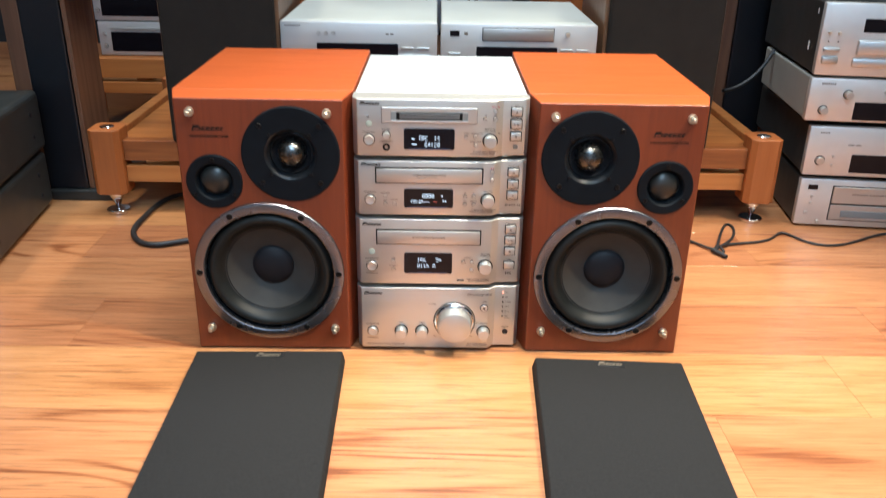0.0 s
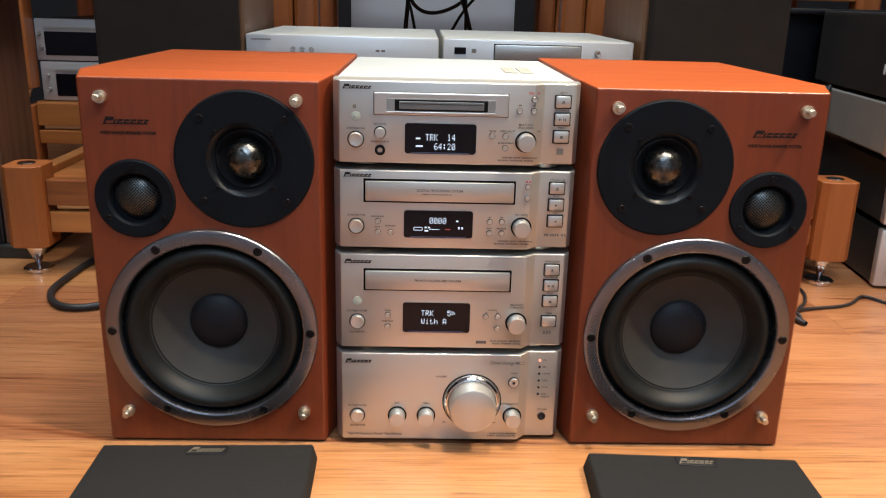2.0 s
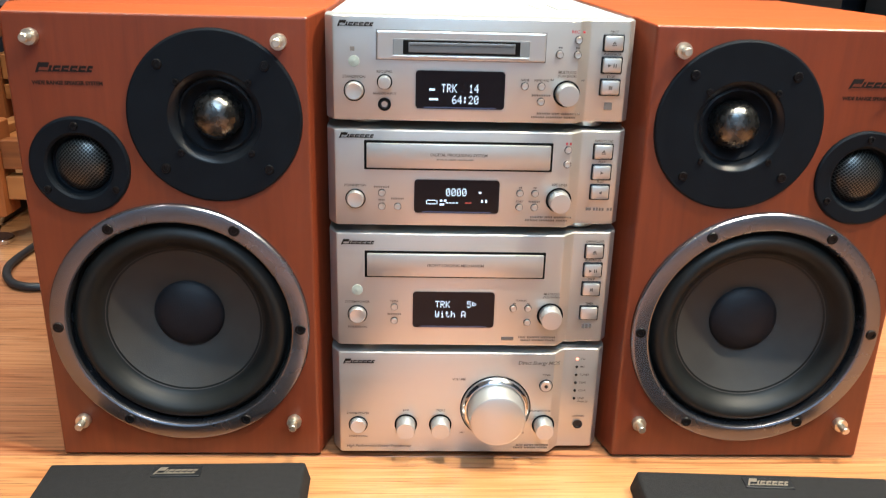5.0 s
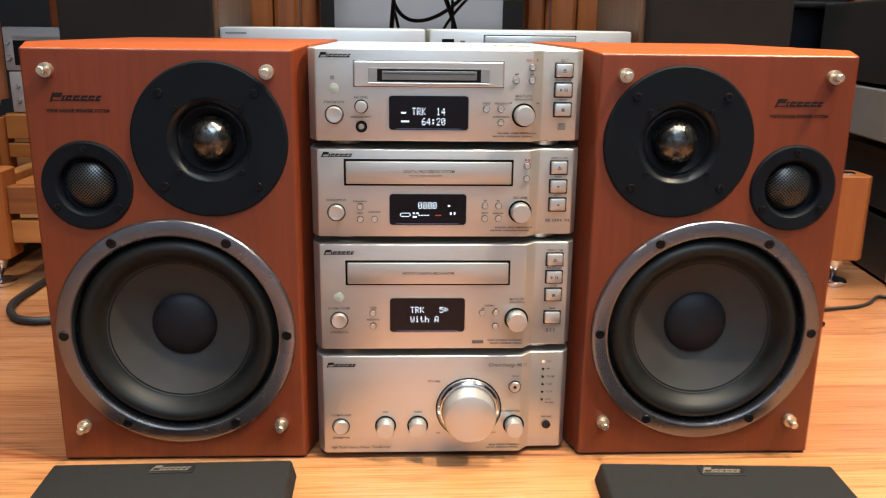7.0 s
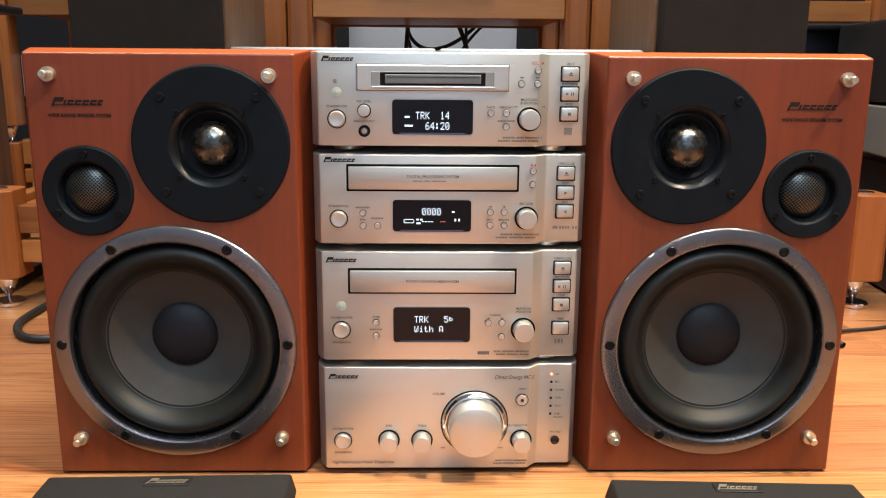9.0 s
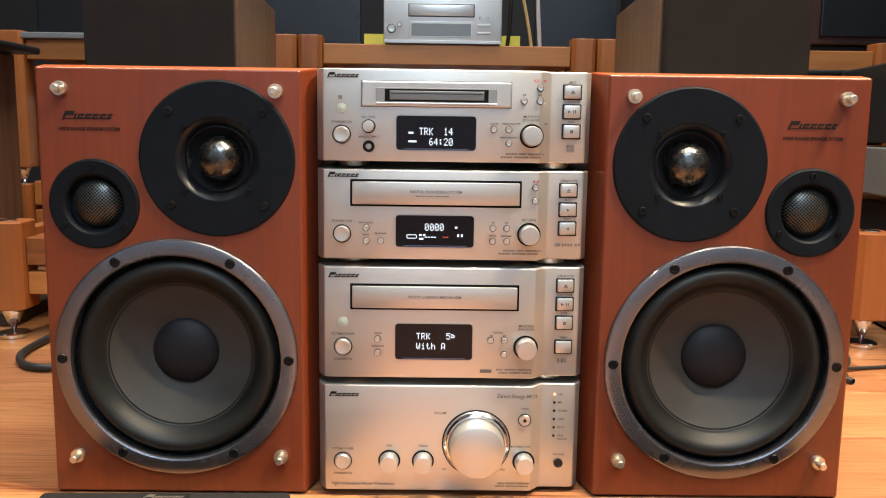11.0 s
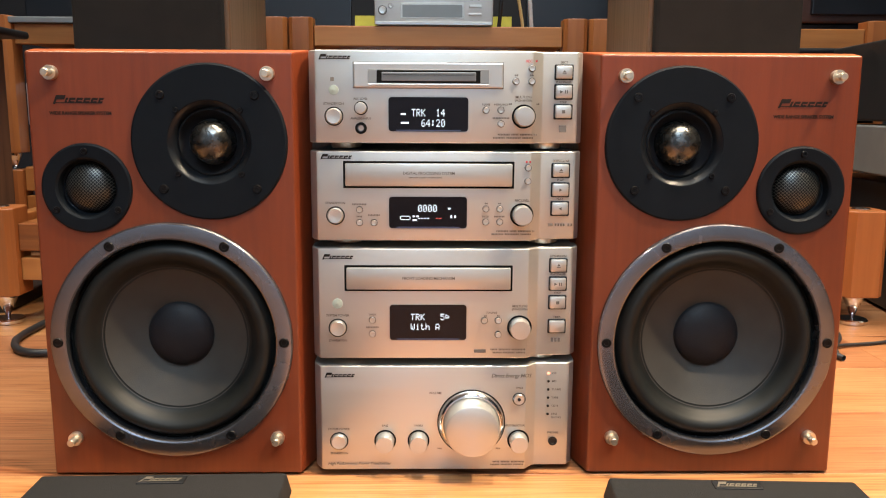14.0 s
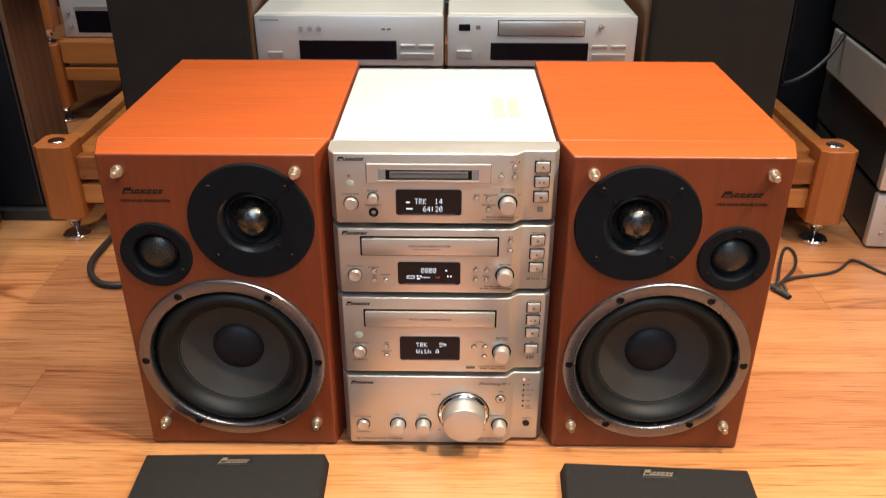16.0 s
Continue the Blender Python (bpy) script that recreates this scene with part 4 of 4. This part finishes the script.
tower(-0.410, 0.515, 3.0, "large dark speaker with cloth grille on the low rack")
tower(0.408, 0.515, -3.0, "large dark brown speaker with cloth grille on the low rack")


def deck(cx, y, z, w, h, label, kind):
    u = thing("hifi_deck", (cx, y, z), label, "hi-fi component", group="pairs of silver decks behind the stack")
    part("cover", box(-w / 2 + 0.001, w / 2 - 0.001, 0.014, 0.340, 0.004, h, 0.003), DULL, u, "silver painted steel cover")
    part("front_panel", box(-w / 2, w / 2, 0, 0.0135, 0.004, h - 0.0005, 0.003), DECK, u, "satin silver front panel", 40)
    for x in (-w * 0.38, w * 0.38):
        part("foot", upright([(0, 0), (0.012, 0), (0.012, 0.005), (0, 0.005)], x, 0.05, 16), BLACK, u)
        part("foot", upright([(0, 0), (0.012, 0), (0.012, 0.005), (0, 0.005)], x, 0.33, 16), BLACK, u)
    if kind == "tuner":
        part("display", box(-w * 0.27, w * 0.25, -0.001, 0.003, h * 0.17, h * 0.53, 0.001), GLASS, u, "dark display window")
        for x in (-0.075, -0.061, -0.047):
            round_button(u, x, h * 0.74, 0.003, 0.003)
        part("button", box(-w * 0.44, -w * 0.36, -0.003, 0.001, h * 0.20, h * 0.32, 0.001), SILVER_B, u)
        bars(u, -w * 0.47, h * 0.9, [0.03], 0.0025, INK_GREY, -0.0004)
        bars(u, 0.05, h * 0.74, [0.006, 0.006], 0.003, INK_GREY, -0.0004)
    if kind == "cd":
        part("tray_gap", box(-w * 0.235, w * 0.225, -0.0006, 0.001, h * 0.62, h * 0.92, 0.001), BLACK, u)
        part("tray", box(-w * 0.23, w * 0.22, -0.004, 0.001, h * 0.64, h * 0.90, 0.0015), SILVER_B, u, "closed silver disc tray", 40)
        part("display", box(-w * 0.27, w * 0.25, -0.001, 0.003, h * 0.17, h * 0.50, 0.001), GLASS, u, "dark display window")
        round_button(u, w * 0.31, h * 0.78, 0.004, 0.005, NICKEL)
        part("sensor_window", box(-w * 0.44, -w * 0.38, -0.001, 0.001, h * 0.72, h * 0.84), GLASS, u)
        part("button", box(-w * 0.45, -w * 0.37, -0.004, 0.001, h * 0.22, h * 0.36, 0.001), SILVER_B, u)
        bars(u, -w * 0.35, h * 0.78, [0.007], 0.006, INK_GREY, -0.0004)
        round_button(u, -w * 0.33, h * 0.27, 0.002, 0.002)
    for x0, x1, z0, z1 in ((0.27, 0.35, 0.40, 0.46), (0.37, 0.45, 0.40, 0.46), (0.27, 0.45, 0.20, 0.30)):
        part("button", box(w * x0, w * x1, -0.003, 0.001, h * z0, h * z1, 0.0008), SILVER_B, u)
    return u


deck(-0.155, 0.545, 0.146, 0.292, 0.148, "silver deck at the bottom of a pair of decks", "tuner")
deck(0.143, 0.545, 0.146, 0.292, 0.148, "silver deck at the bottom of a pair of decks", "cd")
deck(-0.155, 0.540, 0.2945, 0.292, 0.083, "silver tuner with a dark display, on another deck", "tuner")
deck(0.143, 0.540, 0.2945, 0.292, 0.083, "silver disc player with a dark display, on another deck", "cd")


# ---- tall racks along the back wall ----
def tall_rack(x0, x1, label):
    u = thing("wooden_rack", ((x0 + x1) / 2, 1.13, 0), label, "rack", group="row of wooden racks")
    w = (x1 - x0) / 2
    for x in (-w + 0.025, w - 0.025):
        for y in (0.0, 0.42):
            post(u, x, y, 0.050, 0.058, 0.04, 0.186)
            spike_foot(u, x, y, 0.04)
            post(u, x, y, 0.050, 0.058, 0.222, 0.508)
            part("spike", upright([(0, 0.1878), (0.003, 0.189), (0.0145, 0.214), (0.016, 0.218), (0.016, 0.2225), (0, 0.223)], x, y, 24), CHROME, u, "chrome cone spike", 40)
    for z0, z1, n in ((0.140, 0.190, "rail"), (0.100, 0.130, "rail"), (0.450, 0.492, "rail")):
        part(n, box(-w + 0.051, w - 0.051, -0.012, 0.014, z0, z1, 0.002), RACK, u)
        part(n, box(-w + 0.051, w - 0.051, 0.410, 0.432, z0, z1, 0.002), RACK, u)
    for z in (0.1905, 0.4710):
        part("shelf", box(-w + 0.04, w - 0.04, 0.0145, 0.409, z - 0.016, z, 0.001), RACK, u)
    return u


tall_rack(-0.310, 0.318, "honey wooden rack with cables hanging behind it")
tall_rack(-0.938, -0.314, "honey wooden rack holding two silver decks")
tall_rack(0.322, 0.966, "honey wooden rack against the wall")
tagged(part("back_panel", box(-0.23, 0.22, 1.62, 1.64, -0.006, 0.46), WALL), "pale grey-blue panel behind the rack", "panel", kind="structure")


def silver_deck_far(cx, z, h, inset, label):
    u = thing("hifi_deck", (cx, 1.150, z), label, "hi-fi component", group="decks in the wooden rack")
    part("body", box(-0.215, 0.215, 0.013, 0.36, 0.002, h - 0.001, 0.002), BLACK_METAL, u)
    f = part("front_panel", box(-0.215, 0.215, 0, 0.0125, 0.002, h, 0.003), DECK, u, "satin silver front panel", 40)
    part("display", box(inset - 0.215, 0.19, -0.001, 0.002, h * 0.14, h * 0.70, 0.001), GLASS, f, "long dark display")
    part("edge_strip", box(inset - 0.215, 0.19, -0.0025, 0.001, h * 0.75, h * 0.82, 0.0006), SILVER_B, f)
    round_button(u, inset / 2 - 0.215, h * 0.3, 0.005, 0.006)
    round_button(u, inset / 2 - 0.215, h * 0.65, 0.004, 0.005)


silver_deck_far(-0.668, 0.1905, 0.088, 0.032, "silver deck with a long dark display in the rack")
silver_deck_far(-0.672, 0.2790, 0.092, 0.020, "silver deck stacked on another in the rack")

# small disc player on the middle rack
u = thing("mini_cd_player", (-0.006, 1.115, 0.488), "small silver disc player on the rack top", "hi-fi component")
part("body", box(-0.122, 0.122, 0.014, 0.28, 0.004, 0.125, 0.003), COVER, u)
part("front_panel", box(-0.125, 0.125, 0, 0.0135, 0.006, 0.127, 0.003), DECK, u, "satin silver front panel", 40)
part("lower_lip", box(-0.124, 0.124, -0.003, 0.001, 0.006, 0.013, 0.001), SILVER_B, u)
part("tray_gap", box(-0.073, 0.067, -0.0006, 0.001, 0.061, 0.088, 0.001), BLACK, u)
part("tray", box(-0.071, 0.065, -0.004, 0.001, 0.063, 0.086, 0.0015), SILVER_B, u, "closed silver tray", 40)
part("display_frame", box(-0.070, 0.064, -0.0012, 0.001, 0.019, 0.052, 0.001), SILVER_B, u)
part("display", box(-0.066, 0.060, -0.002, 0.002, 0.022, 0.048, 0.001), GREY_METAL, u, "unlit grey display")
for x0, z0, x1, z1 in ((0.074, 0.042, 0.101, 0.048), (0.074, 0.026, 0.101, 0.031)):
    part("button", box(x0, x1, -0.003, 0.001, z0, z1, 0.001), SILVER_B, u)
round_button(u, -0.108, 0.036, 0.008, 0.006)
round_button(u, -0.091, 0.045, 0.0045, 0.004)
round_button(u, 0.080, 0.060, 0.0028, 0.003)
round_button(u, 0.094, 0.060, 0.0028, 0.003)
for x in (-0.1, 0.1):
    part("foot", upright([(0, -0.0005), (0.01, -0.0005), (0.01, 0.0062), (0, 0.0062)], x, 0.04, 16), BLACK, u)
tagged(part("grey_board", box(-0.90, -0.585, 1.105, 1.46, 0.4925, 0.505, 0.002), GREY_METAL), "grey board lying on the rack", "board")
tagged(part("yellow_card", box(-0.20, 0.19, 1.44, 1.445, 0.489, 0.548), YELLOW), "yellow-green card standing behind the small player", "card")
tagged(part("black_box", box(-0.90, -0.60, 1.20, 1.45, 0.5052, 0.80, 0.004), NAVY), "black box standing on the rack", "box")
tagged(part("black_box", box(0.45, 0.72, 1.25, 1.50, 0.489, 0.80, 0.004), NAVY), "black box standing on the rack", "box")
u = thing("wooden_cabinet", (0.905, 1.30, 0.4715), "dark red-brown wooden cabinet on the rack", "cabinet")
part("plinth", box(-0.10, 0.16, 0.02, 0.24, 0.0, 0.052, 0.003), BLACK, u, "black plinth")
part("body", box(-0.115, 0.175, 0.0, 0.26, 0.0525, 0.36, 0.004), MAHOGANY, u)
part("door", box(-0.03, 0.165, -0.012, -0.0005, 0.070, 0.35, 0.002), NAVY, u, "dark glossy door")
tagged(part("glossy_board", box(-0.56, -0.215, 1.50, 1.53, 0.489, 0.95), NAVY), "black glossy board leaning behind the rack", "board")
tagged(part("glossy_board", box(0.235, 0.44, 1.50, 1.53, 0.489, 0.95), NAVY), "black glossy board leaning behind the rack", "board")


# ---- speaker stands ----
def stand(cx, cy, w, thin, wide, half, label, z1):
    """A black column between two walnut flanks (thin on the right, wide on the left) under a flat plate of the given half width."""
    u = thing("speaker_stand", (cx, cy, 0), label, "speaker stand", group="black speaker stands")
    part("base_plate", box(-half, half, -0.012, 0.20, 0.0, 0.022, 0.003), BLACK_METAL, u, "black steel base plate")
    part("column", box(-w / 2, w / 2, 0.0, 0.125, 0.022, z1 - 0.0125, 0.003), NAVY, u, "satin black column")
    for x0, x1 in ((w / 2 + 0.0005, w / 2 + thin), (-w / 2 - wide, -w / 2 - 0.0005)):
        part("flank", box(x0, x1, 0.004, 0.130, 0.022, z1 - 0.0125, 0.002), WALNUT, u, "walnut flank panel")
    part("top_plate", box(-half, half, -0.03, 0.130, z1 - 0.0123, z1, 0.0045, 3), BLACK, u, "black plate with rounded edges", 40)
    for x in (-half * 0.6, half * 0.6):
        part("pad", box(x - 0.014, x + 0.014, 0.08, 0.11, z1, z1 + 0.004, 0.001), BLACK, u)
    return u


stand(-0.7685, 0.598, 0.080, 0.0105, 0.034, 0.095, "black speaker stand with walnut flanks, nothing on it", 0.440)
stand(0.715, 0.90, 0.092, 0.038, 0.038, 0.165, "black speaker stand with walnut flanks behind the side stack", 0.434)


# ---- black amplifiers on the floor ----
def black_amp(at, turn, w, d, h, label):
    u = thing("power_amplifier", at, label, "amplifier", turn, "stack of black amplifiers")
    part("cover", box(-w, 0, 0.012, d, 0.006, h, 0.011, 3), BLACK_METAL, u, "black steel cover")
    part("front_panel", box(-w - 0.002, 0.002, -0.008, 0.0115, 0.004, h - 0.002, 0.004), DECK, u, "silver front panel", 40)
    for z in (0.35, 0.7):
        for y in (0.06, d - 0.06):
            p = part("screw", lathe([(0.004, 0), (0.004, -0.0015), (0, -0.0018)], 0, 0, 12), BLACK, u)
            p.matrix_basis = pose(0.0, y, h * z, 0, 0, 90)
    for x in (-w + 0.05, -0.05):
        for y in (0.05, d - 0.05):
            part("foot", upright([(0, 0), (0.02, 0), (0.02, 0.007), (0, 0.007)], x, y, 20), BLACK, u)
    return u


black_amp((-0.745, 0.215, 0), 7.0, 0.43, 0.355, 0.115, "black amplifier lying on the floor under another")
black_amp((-0.742, 0.205, 0.1152), 6.5, 0.43, 0.365, 0.122, "black amplifier on top of another, grey lid")


# ---- stack of silver components at the side ----
def side_unit(at, turn, w, d, h, body, label, kind):
    u = thing("hifi_component", at, label, "hi-fi component", turn, "side stack of silver components")
    part("cover", box(0.002, w - 0.002, 0.014, d, 0.005, h - 0.001, 0.003), body, u)
    f = part("front_panel", box(0, w, -0.004, 0.0135, 0.004, h, 0.004), SIDE, u, "satin silver front panel", 40)
    for x in (0.05, w - 0.05):
        for y in (0.04, d - 0.04):
            part("foot", upright([(0, 0), (0.016, 0), (0.016, 0.006), (0, 0.006)], x, y, 20), BLACK, u)
    if kind == "tape":
        part("door_gap", box(0.062, w - 0.06, -0.0046, 0, 0.016, h - 0.012, 0.001), BLACK, u)
        part("door", box(0.064, w - 0.062, -0.0075, 0, h * 0.52, h - 0.014, 0.0015), SILVER_B, u)
        part("door", box(0.064, w - 0.062, -0.0065, 0, 0.018, h * 0.49, 0.0015), SILVER_B, u)
        part("display", box(0.085, w - 0.09, -0.0075, 0, 0.024, h * 0.38, 0.001), GREY_METAL, u, "grey display")
        part("sensor", box(0.016, 0.034, -0.0046, 0, h * 0.78, h * 0.88), GLASS, u)
        for z in (0.64, 0.50):
            p = round_button(u, 0.026, h * z, 0.0032, 0.003)
            p.location.y = -0.004
        for x, z in ((0.020, 0.30), (0.045, 0.12)):
            p = round_button(u, x, h * z, 0.004, 0.004)
            p.location.y = -0.004
        bars(u, 0.10, h * 0.72, [0.03, 0.05], 0.003, INK_GREY, -0.0078)
    if kind == "amp":
        part("display", box(0.085, w - 0.05, -0.0048, 0, h * 0.12, h * 0.48, 0.001), GLASS, u, "long dark display")
        for x, z, r in ((0.028, 0.34, 0.008), (0.052, 0.42, 0.003), (0.052, 0.25, 0.003)):
            p = knob(u, x, h * z, r, 0.006) if r > 0.005 else round_button(u, x, h * z, r, 0.003)
            p.location.y = -0.004
        bars(u, 0.02, h * 0.88, [0.018], 0.003, INK_GREY, -0.0044)
        bars(u, 0.075, h * 0.66, [0.012, 0.010], 0.003, INK_GREY, -0.0044)
    if kind == "receiver":
        part("display", box(0.085, w - 0.05, -0.0048, 0, h * 0.10, h * 0.50, 0.001), GLASS, u, "long dark display")
        for x, z, r in ((0.030, 0.30, 0.0075), (0.070, 0.66, 0.0075)):
            p = knob(u, x, h * z, r, 0.012)
            p.location.y = -0.004
        for x in (0.135, 0.16, 0.19):
            p = round_button(u, x, h * 0.74, 0.003, 0.003)
            p.location.y = -0.004
        bars(u, 0.02, h * 0.88, [0.026], 0.004, INK_GREY, -0.0044)
    if kind == "player":
        for y, z, s in ((0.055, h * 0.30, 0.010), (0.035, h * 0.82, 0.005)):
            part("tag", box(0.0012, 0.0024, y, y + s * 0.6, z, z + s * 1.6), TAG, u, "small torn white paper tag")
        part("display", box(0.072, w - 0.05, -0.0048, 0, h * 0.62, h * 0.80, 0.001), GLASS, u, "dark display strip")
        part("tray", box(0.066, w - 0.06, -0.012, 0, h * 0.32, h * 0.52, 0.004), SILVER_B, u, "rounded silver tray", 40)
        part("lower_tray", box(0.062, w - 0.06, -0.009, 0, h * 0.16, h * 0.28, 0.004), SILVER_B, u, "", 40)
        for z0, z1 in ((0.36, 0.41), (0.20, 0.29)):
            part("button", box(0.008, 0.036, -0.012, 0, h * z0, h * z1, 0.002), SILVER_B, u, "", 40)
        for x in (0.015, 0.032):
            p = round_button(u, x, h * 0.60, 0.003, 0.005, NICKEL)
            p.location.y = -0.004
            p = round_button(u, x, h * 0.49, 0.0014, 0.002, INK)
            p.location.y = -0.004
    return u


side_unit((0.704, 0.505, 0.0), -6.0, 0.42, 0.36, 0.100, BLACK_METAL, "silver tape deck with a black cover on the floor", "tape")
side_unit((0.700, 0.500, 0.1045), -6.0, 0.42, 0.37, 0.101, BLACK_METAL, "silver amplifier with a black cover in the side stack", "amp")
side_unit((0.683, 0.498, 0.2120), -6.0, 0.42, 0.33, 0.085, PALE_METAL, "all-silver receiver in the side stack", "receiver")
side_unit((0.684, 0.498, 0.2975), -6.0, 0.42, 0.36, 0.134, BLACK_METAL, "silver disc player with dark cover, top of the side stack", "player")


# ---- cables ----
def cable(points, r, mat, label):
    return tagged(tube("cable", points, r, mat), label, "cable")


cable([(-0.36, 0.40, 0.006), (-0.466, 0.375, 0.006), (-0.489, 0.356, 0.006), (-0.52, 0.347, 0.006), (-0.55, 0.361, 0.006), (-0.574, 0.401, 0.006), (-0.581, 0.437, 0.006), (-0.579, 0.487, 0.006), (-0.576, 0.544, 0.006), (-0.568, 0.594, 0.006), (-0.535, 0.63, 0.006), (-0.45, 0.66, 0.006)], 0.0052, CABLE, "black power cable looped on the floor")
cable([(0.36, 0.50, 0.003), (0.42, 0.47, 0.003), (0.478, 0.408, 0.003), (0.497, 0.366, 0.005), (0.510, 0.362, 0.008), (0.531, 0.42, 0.004), (0.556, 0.475, 0.003), (0.568, 0.497, 0.003), (0.577, 0.497, 0.003), (0.579, 0.473, 0.003), (0.562, 0.427, 0.003), (0.539, 0.399, 0.004), (0.514, 0.366, 0.010), (0.500, 0.352, 0.007), (0.512, 0.344, 0.004), (0.521, 0.350, 0.008), (0.513, 0.366, 0.011), (0.528, 0.385, 0.005), (0.557, 0.40, 0.003), (0.605, 0.407, 0.003), (0.634, 0.424, 0.003), (0.656, 0.453, 0.003), (0.670, 0.459, 0.003), (0.681, 0.437, 0.003), (0.698, 0.405, 0.003), (0.733, 0.392, 0.003), (0.777, 0.407, 0.003), (0.831, 0.442, 0.003), (0.872, 0.464, 0.003), (0.95, 0.47, 0.003)], 0.0024, CABLE, "thin black cable with a knot on the floor")
cable([(0.501, 0.362, 0.005), (0.507, 0.352, 0.0075), (0.514, 0.341, 0.005), (0.518, 0.333, 0.004)], 0.0042, CABLE, "short black cable tie round the knot")
for pts, r in (([(-0.07, 1.55, 0.47), (-0.075, 1.57, 0.38), (-0.09, 1.58, 0.28), (-0.10, 1.58, 0.12)], 0.006),
               ([(-0.07, 1.56, 0.44), (-0.04, 1.57, 0.36), (0.06, 1.57, 0.40), (0.12, 1.56, 0.47)], 0.005),
               ([(-0.07, 1.57, 0.42), (-0.04, 1.58, 0.32), (-0.04, 1.58, 0.15)], 0.004),
               ([(0.05, 1.55, 0.48), (0.09, 1.56, 0.40), (0.12, 1.57, 0.30), (0.11, 1.58, 0.10)], 0.006),
               ([(0.14, 1.55, 0.47), (0.07, 1.56, 0.41), (0.02, 1.57, 0.34), (-0.01, 1.58, 0.15)], 0.004),
               ([(0.08, 1.55, 0.47), (0.085, 1.56, 0.36), (0.08, 1.57, 0.12)], 0.004)):
    cable(pts, r, CABLE, "black cable hanging behind the rack")
cable([(0.155, 1.36, 0.75), (0.165, 1.38, 0.62), (0.160, 1.40, 0.55), (0.150, 1.42, 0.47)], 0.005, CABLE, "black cable hanging beside the small player")
cable([(0.16, 1.36, 0.75), (0.19, 1.38, 0.62), (0.215, 1.40, 0.55), (0.22, 1.42, 0.47)], 0.004, CABLE_Y, "thin yellow cable hanging beside the small player")
cable([(0.22, 1.36, 0.75), (0.22, 1.38, 0.62), (0.235, 1.40, 0.55), (0.24, 1.42, 0.47)], 0.005, CABLE_W, "white cable hanging beside the small player")
cable([(0.60, 0.72, 0.22), (0.63, 0.74, 0.215), (0.68, 0.74, 0.24), (0.71, 0.76, 0.30)], 0.004, CABLE, "black cable behind the side stack")

set_letters()

# ---- floor boards ----
ROW, LONG = 0.152, 1.2
board = bmesh.new()
box(0, LONG - 0.0003, 0, ROW - 0.0003, -0.006, 0.0, bm=board)
bmesh.ops.bevel(board, geom=[e for e in board.edges if min(v.co.z for v in e.verts) > -0.001], offset=0.0002, segments=1, affect="EDGES")
TONES = []
for mat in (FLOOR, FLOOR_PALE, FLOOR_RED):
    me = bpy.data.meshes.new("plank")
    board.to_mesh(me)
    me.materials.append(mat)
    TONES.append(me)
board.free()
random.seed(11)
SIDES = 2.85
for j in range(-20, 16):
    shift = 0.67 if j == 0 else (0.75 + 0.2 * j + (0.31 * j if j > 0 else 0)) % LONG
    for i in range(-4, 3):
        x0, x1 = max(-SIDES, i * LONG + shift), min(SIDES, (i + 1) * LONG + shift)
        if x1 - x0 < 0.05:
            continue
        tone = {-2: 0, -1: 1, 0: 2}.get(j, random.choice((0, 0, 1, 2)))
        p = new("plank", TONES[tone])
        p.parent = floor_ob
        p.location = (x0, j * ROW, 0)
        p.scale = ((x1 - x0) / LONG, 1, 1)
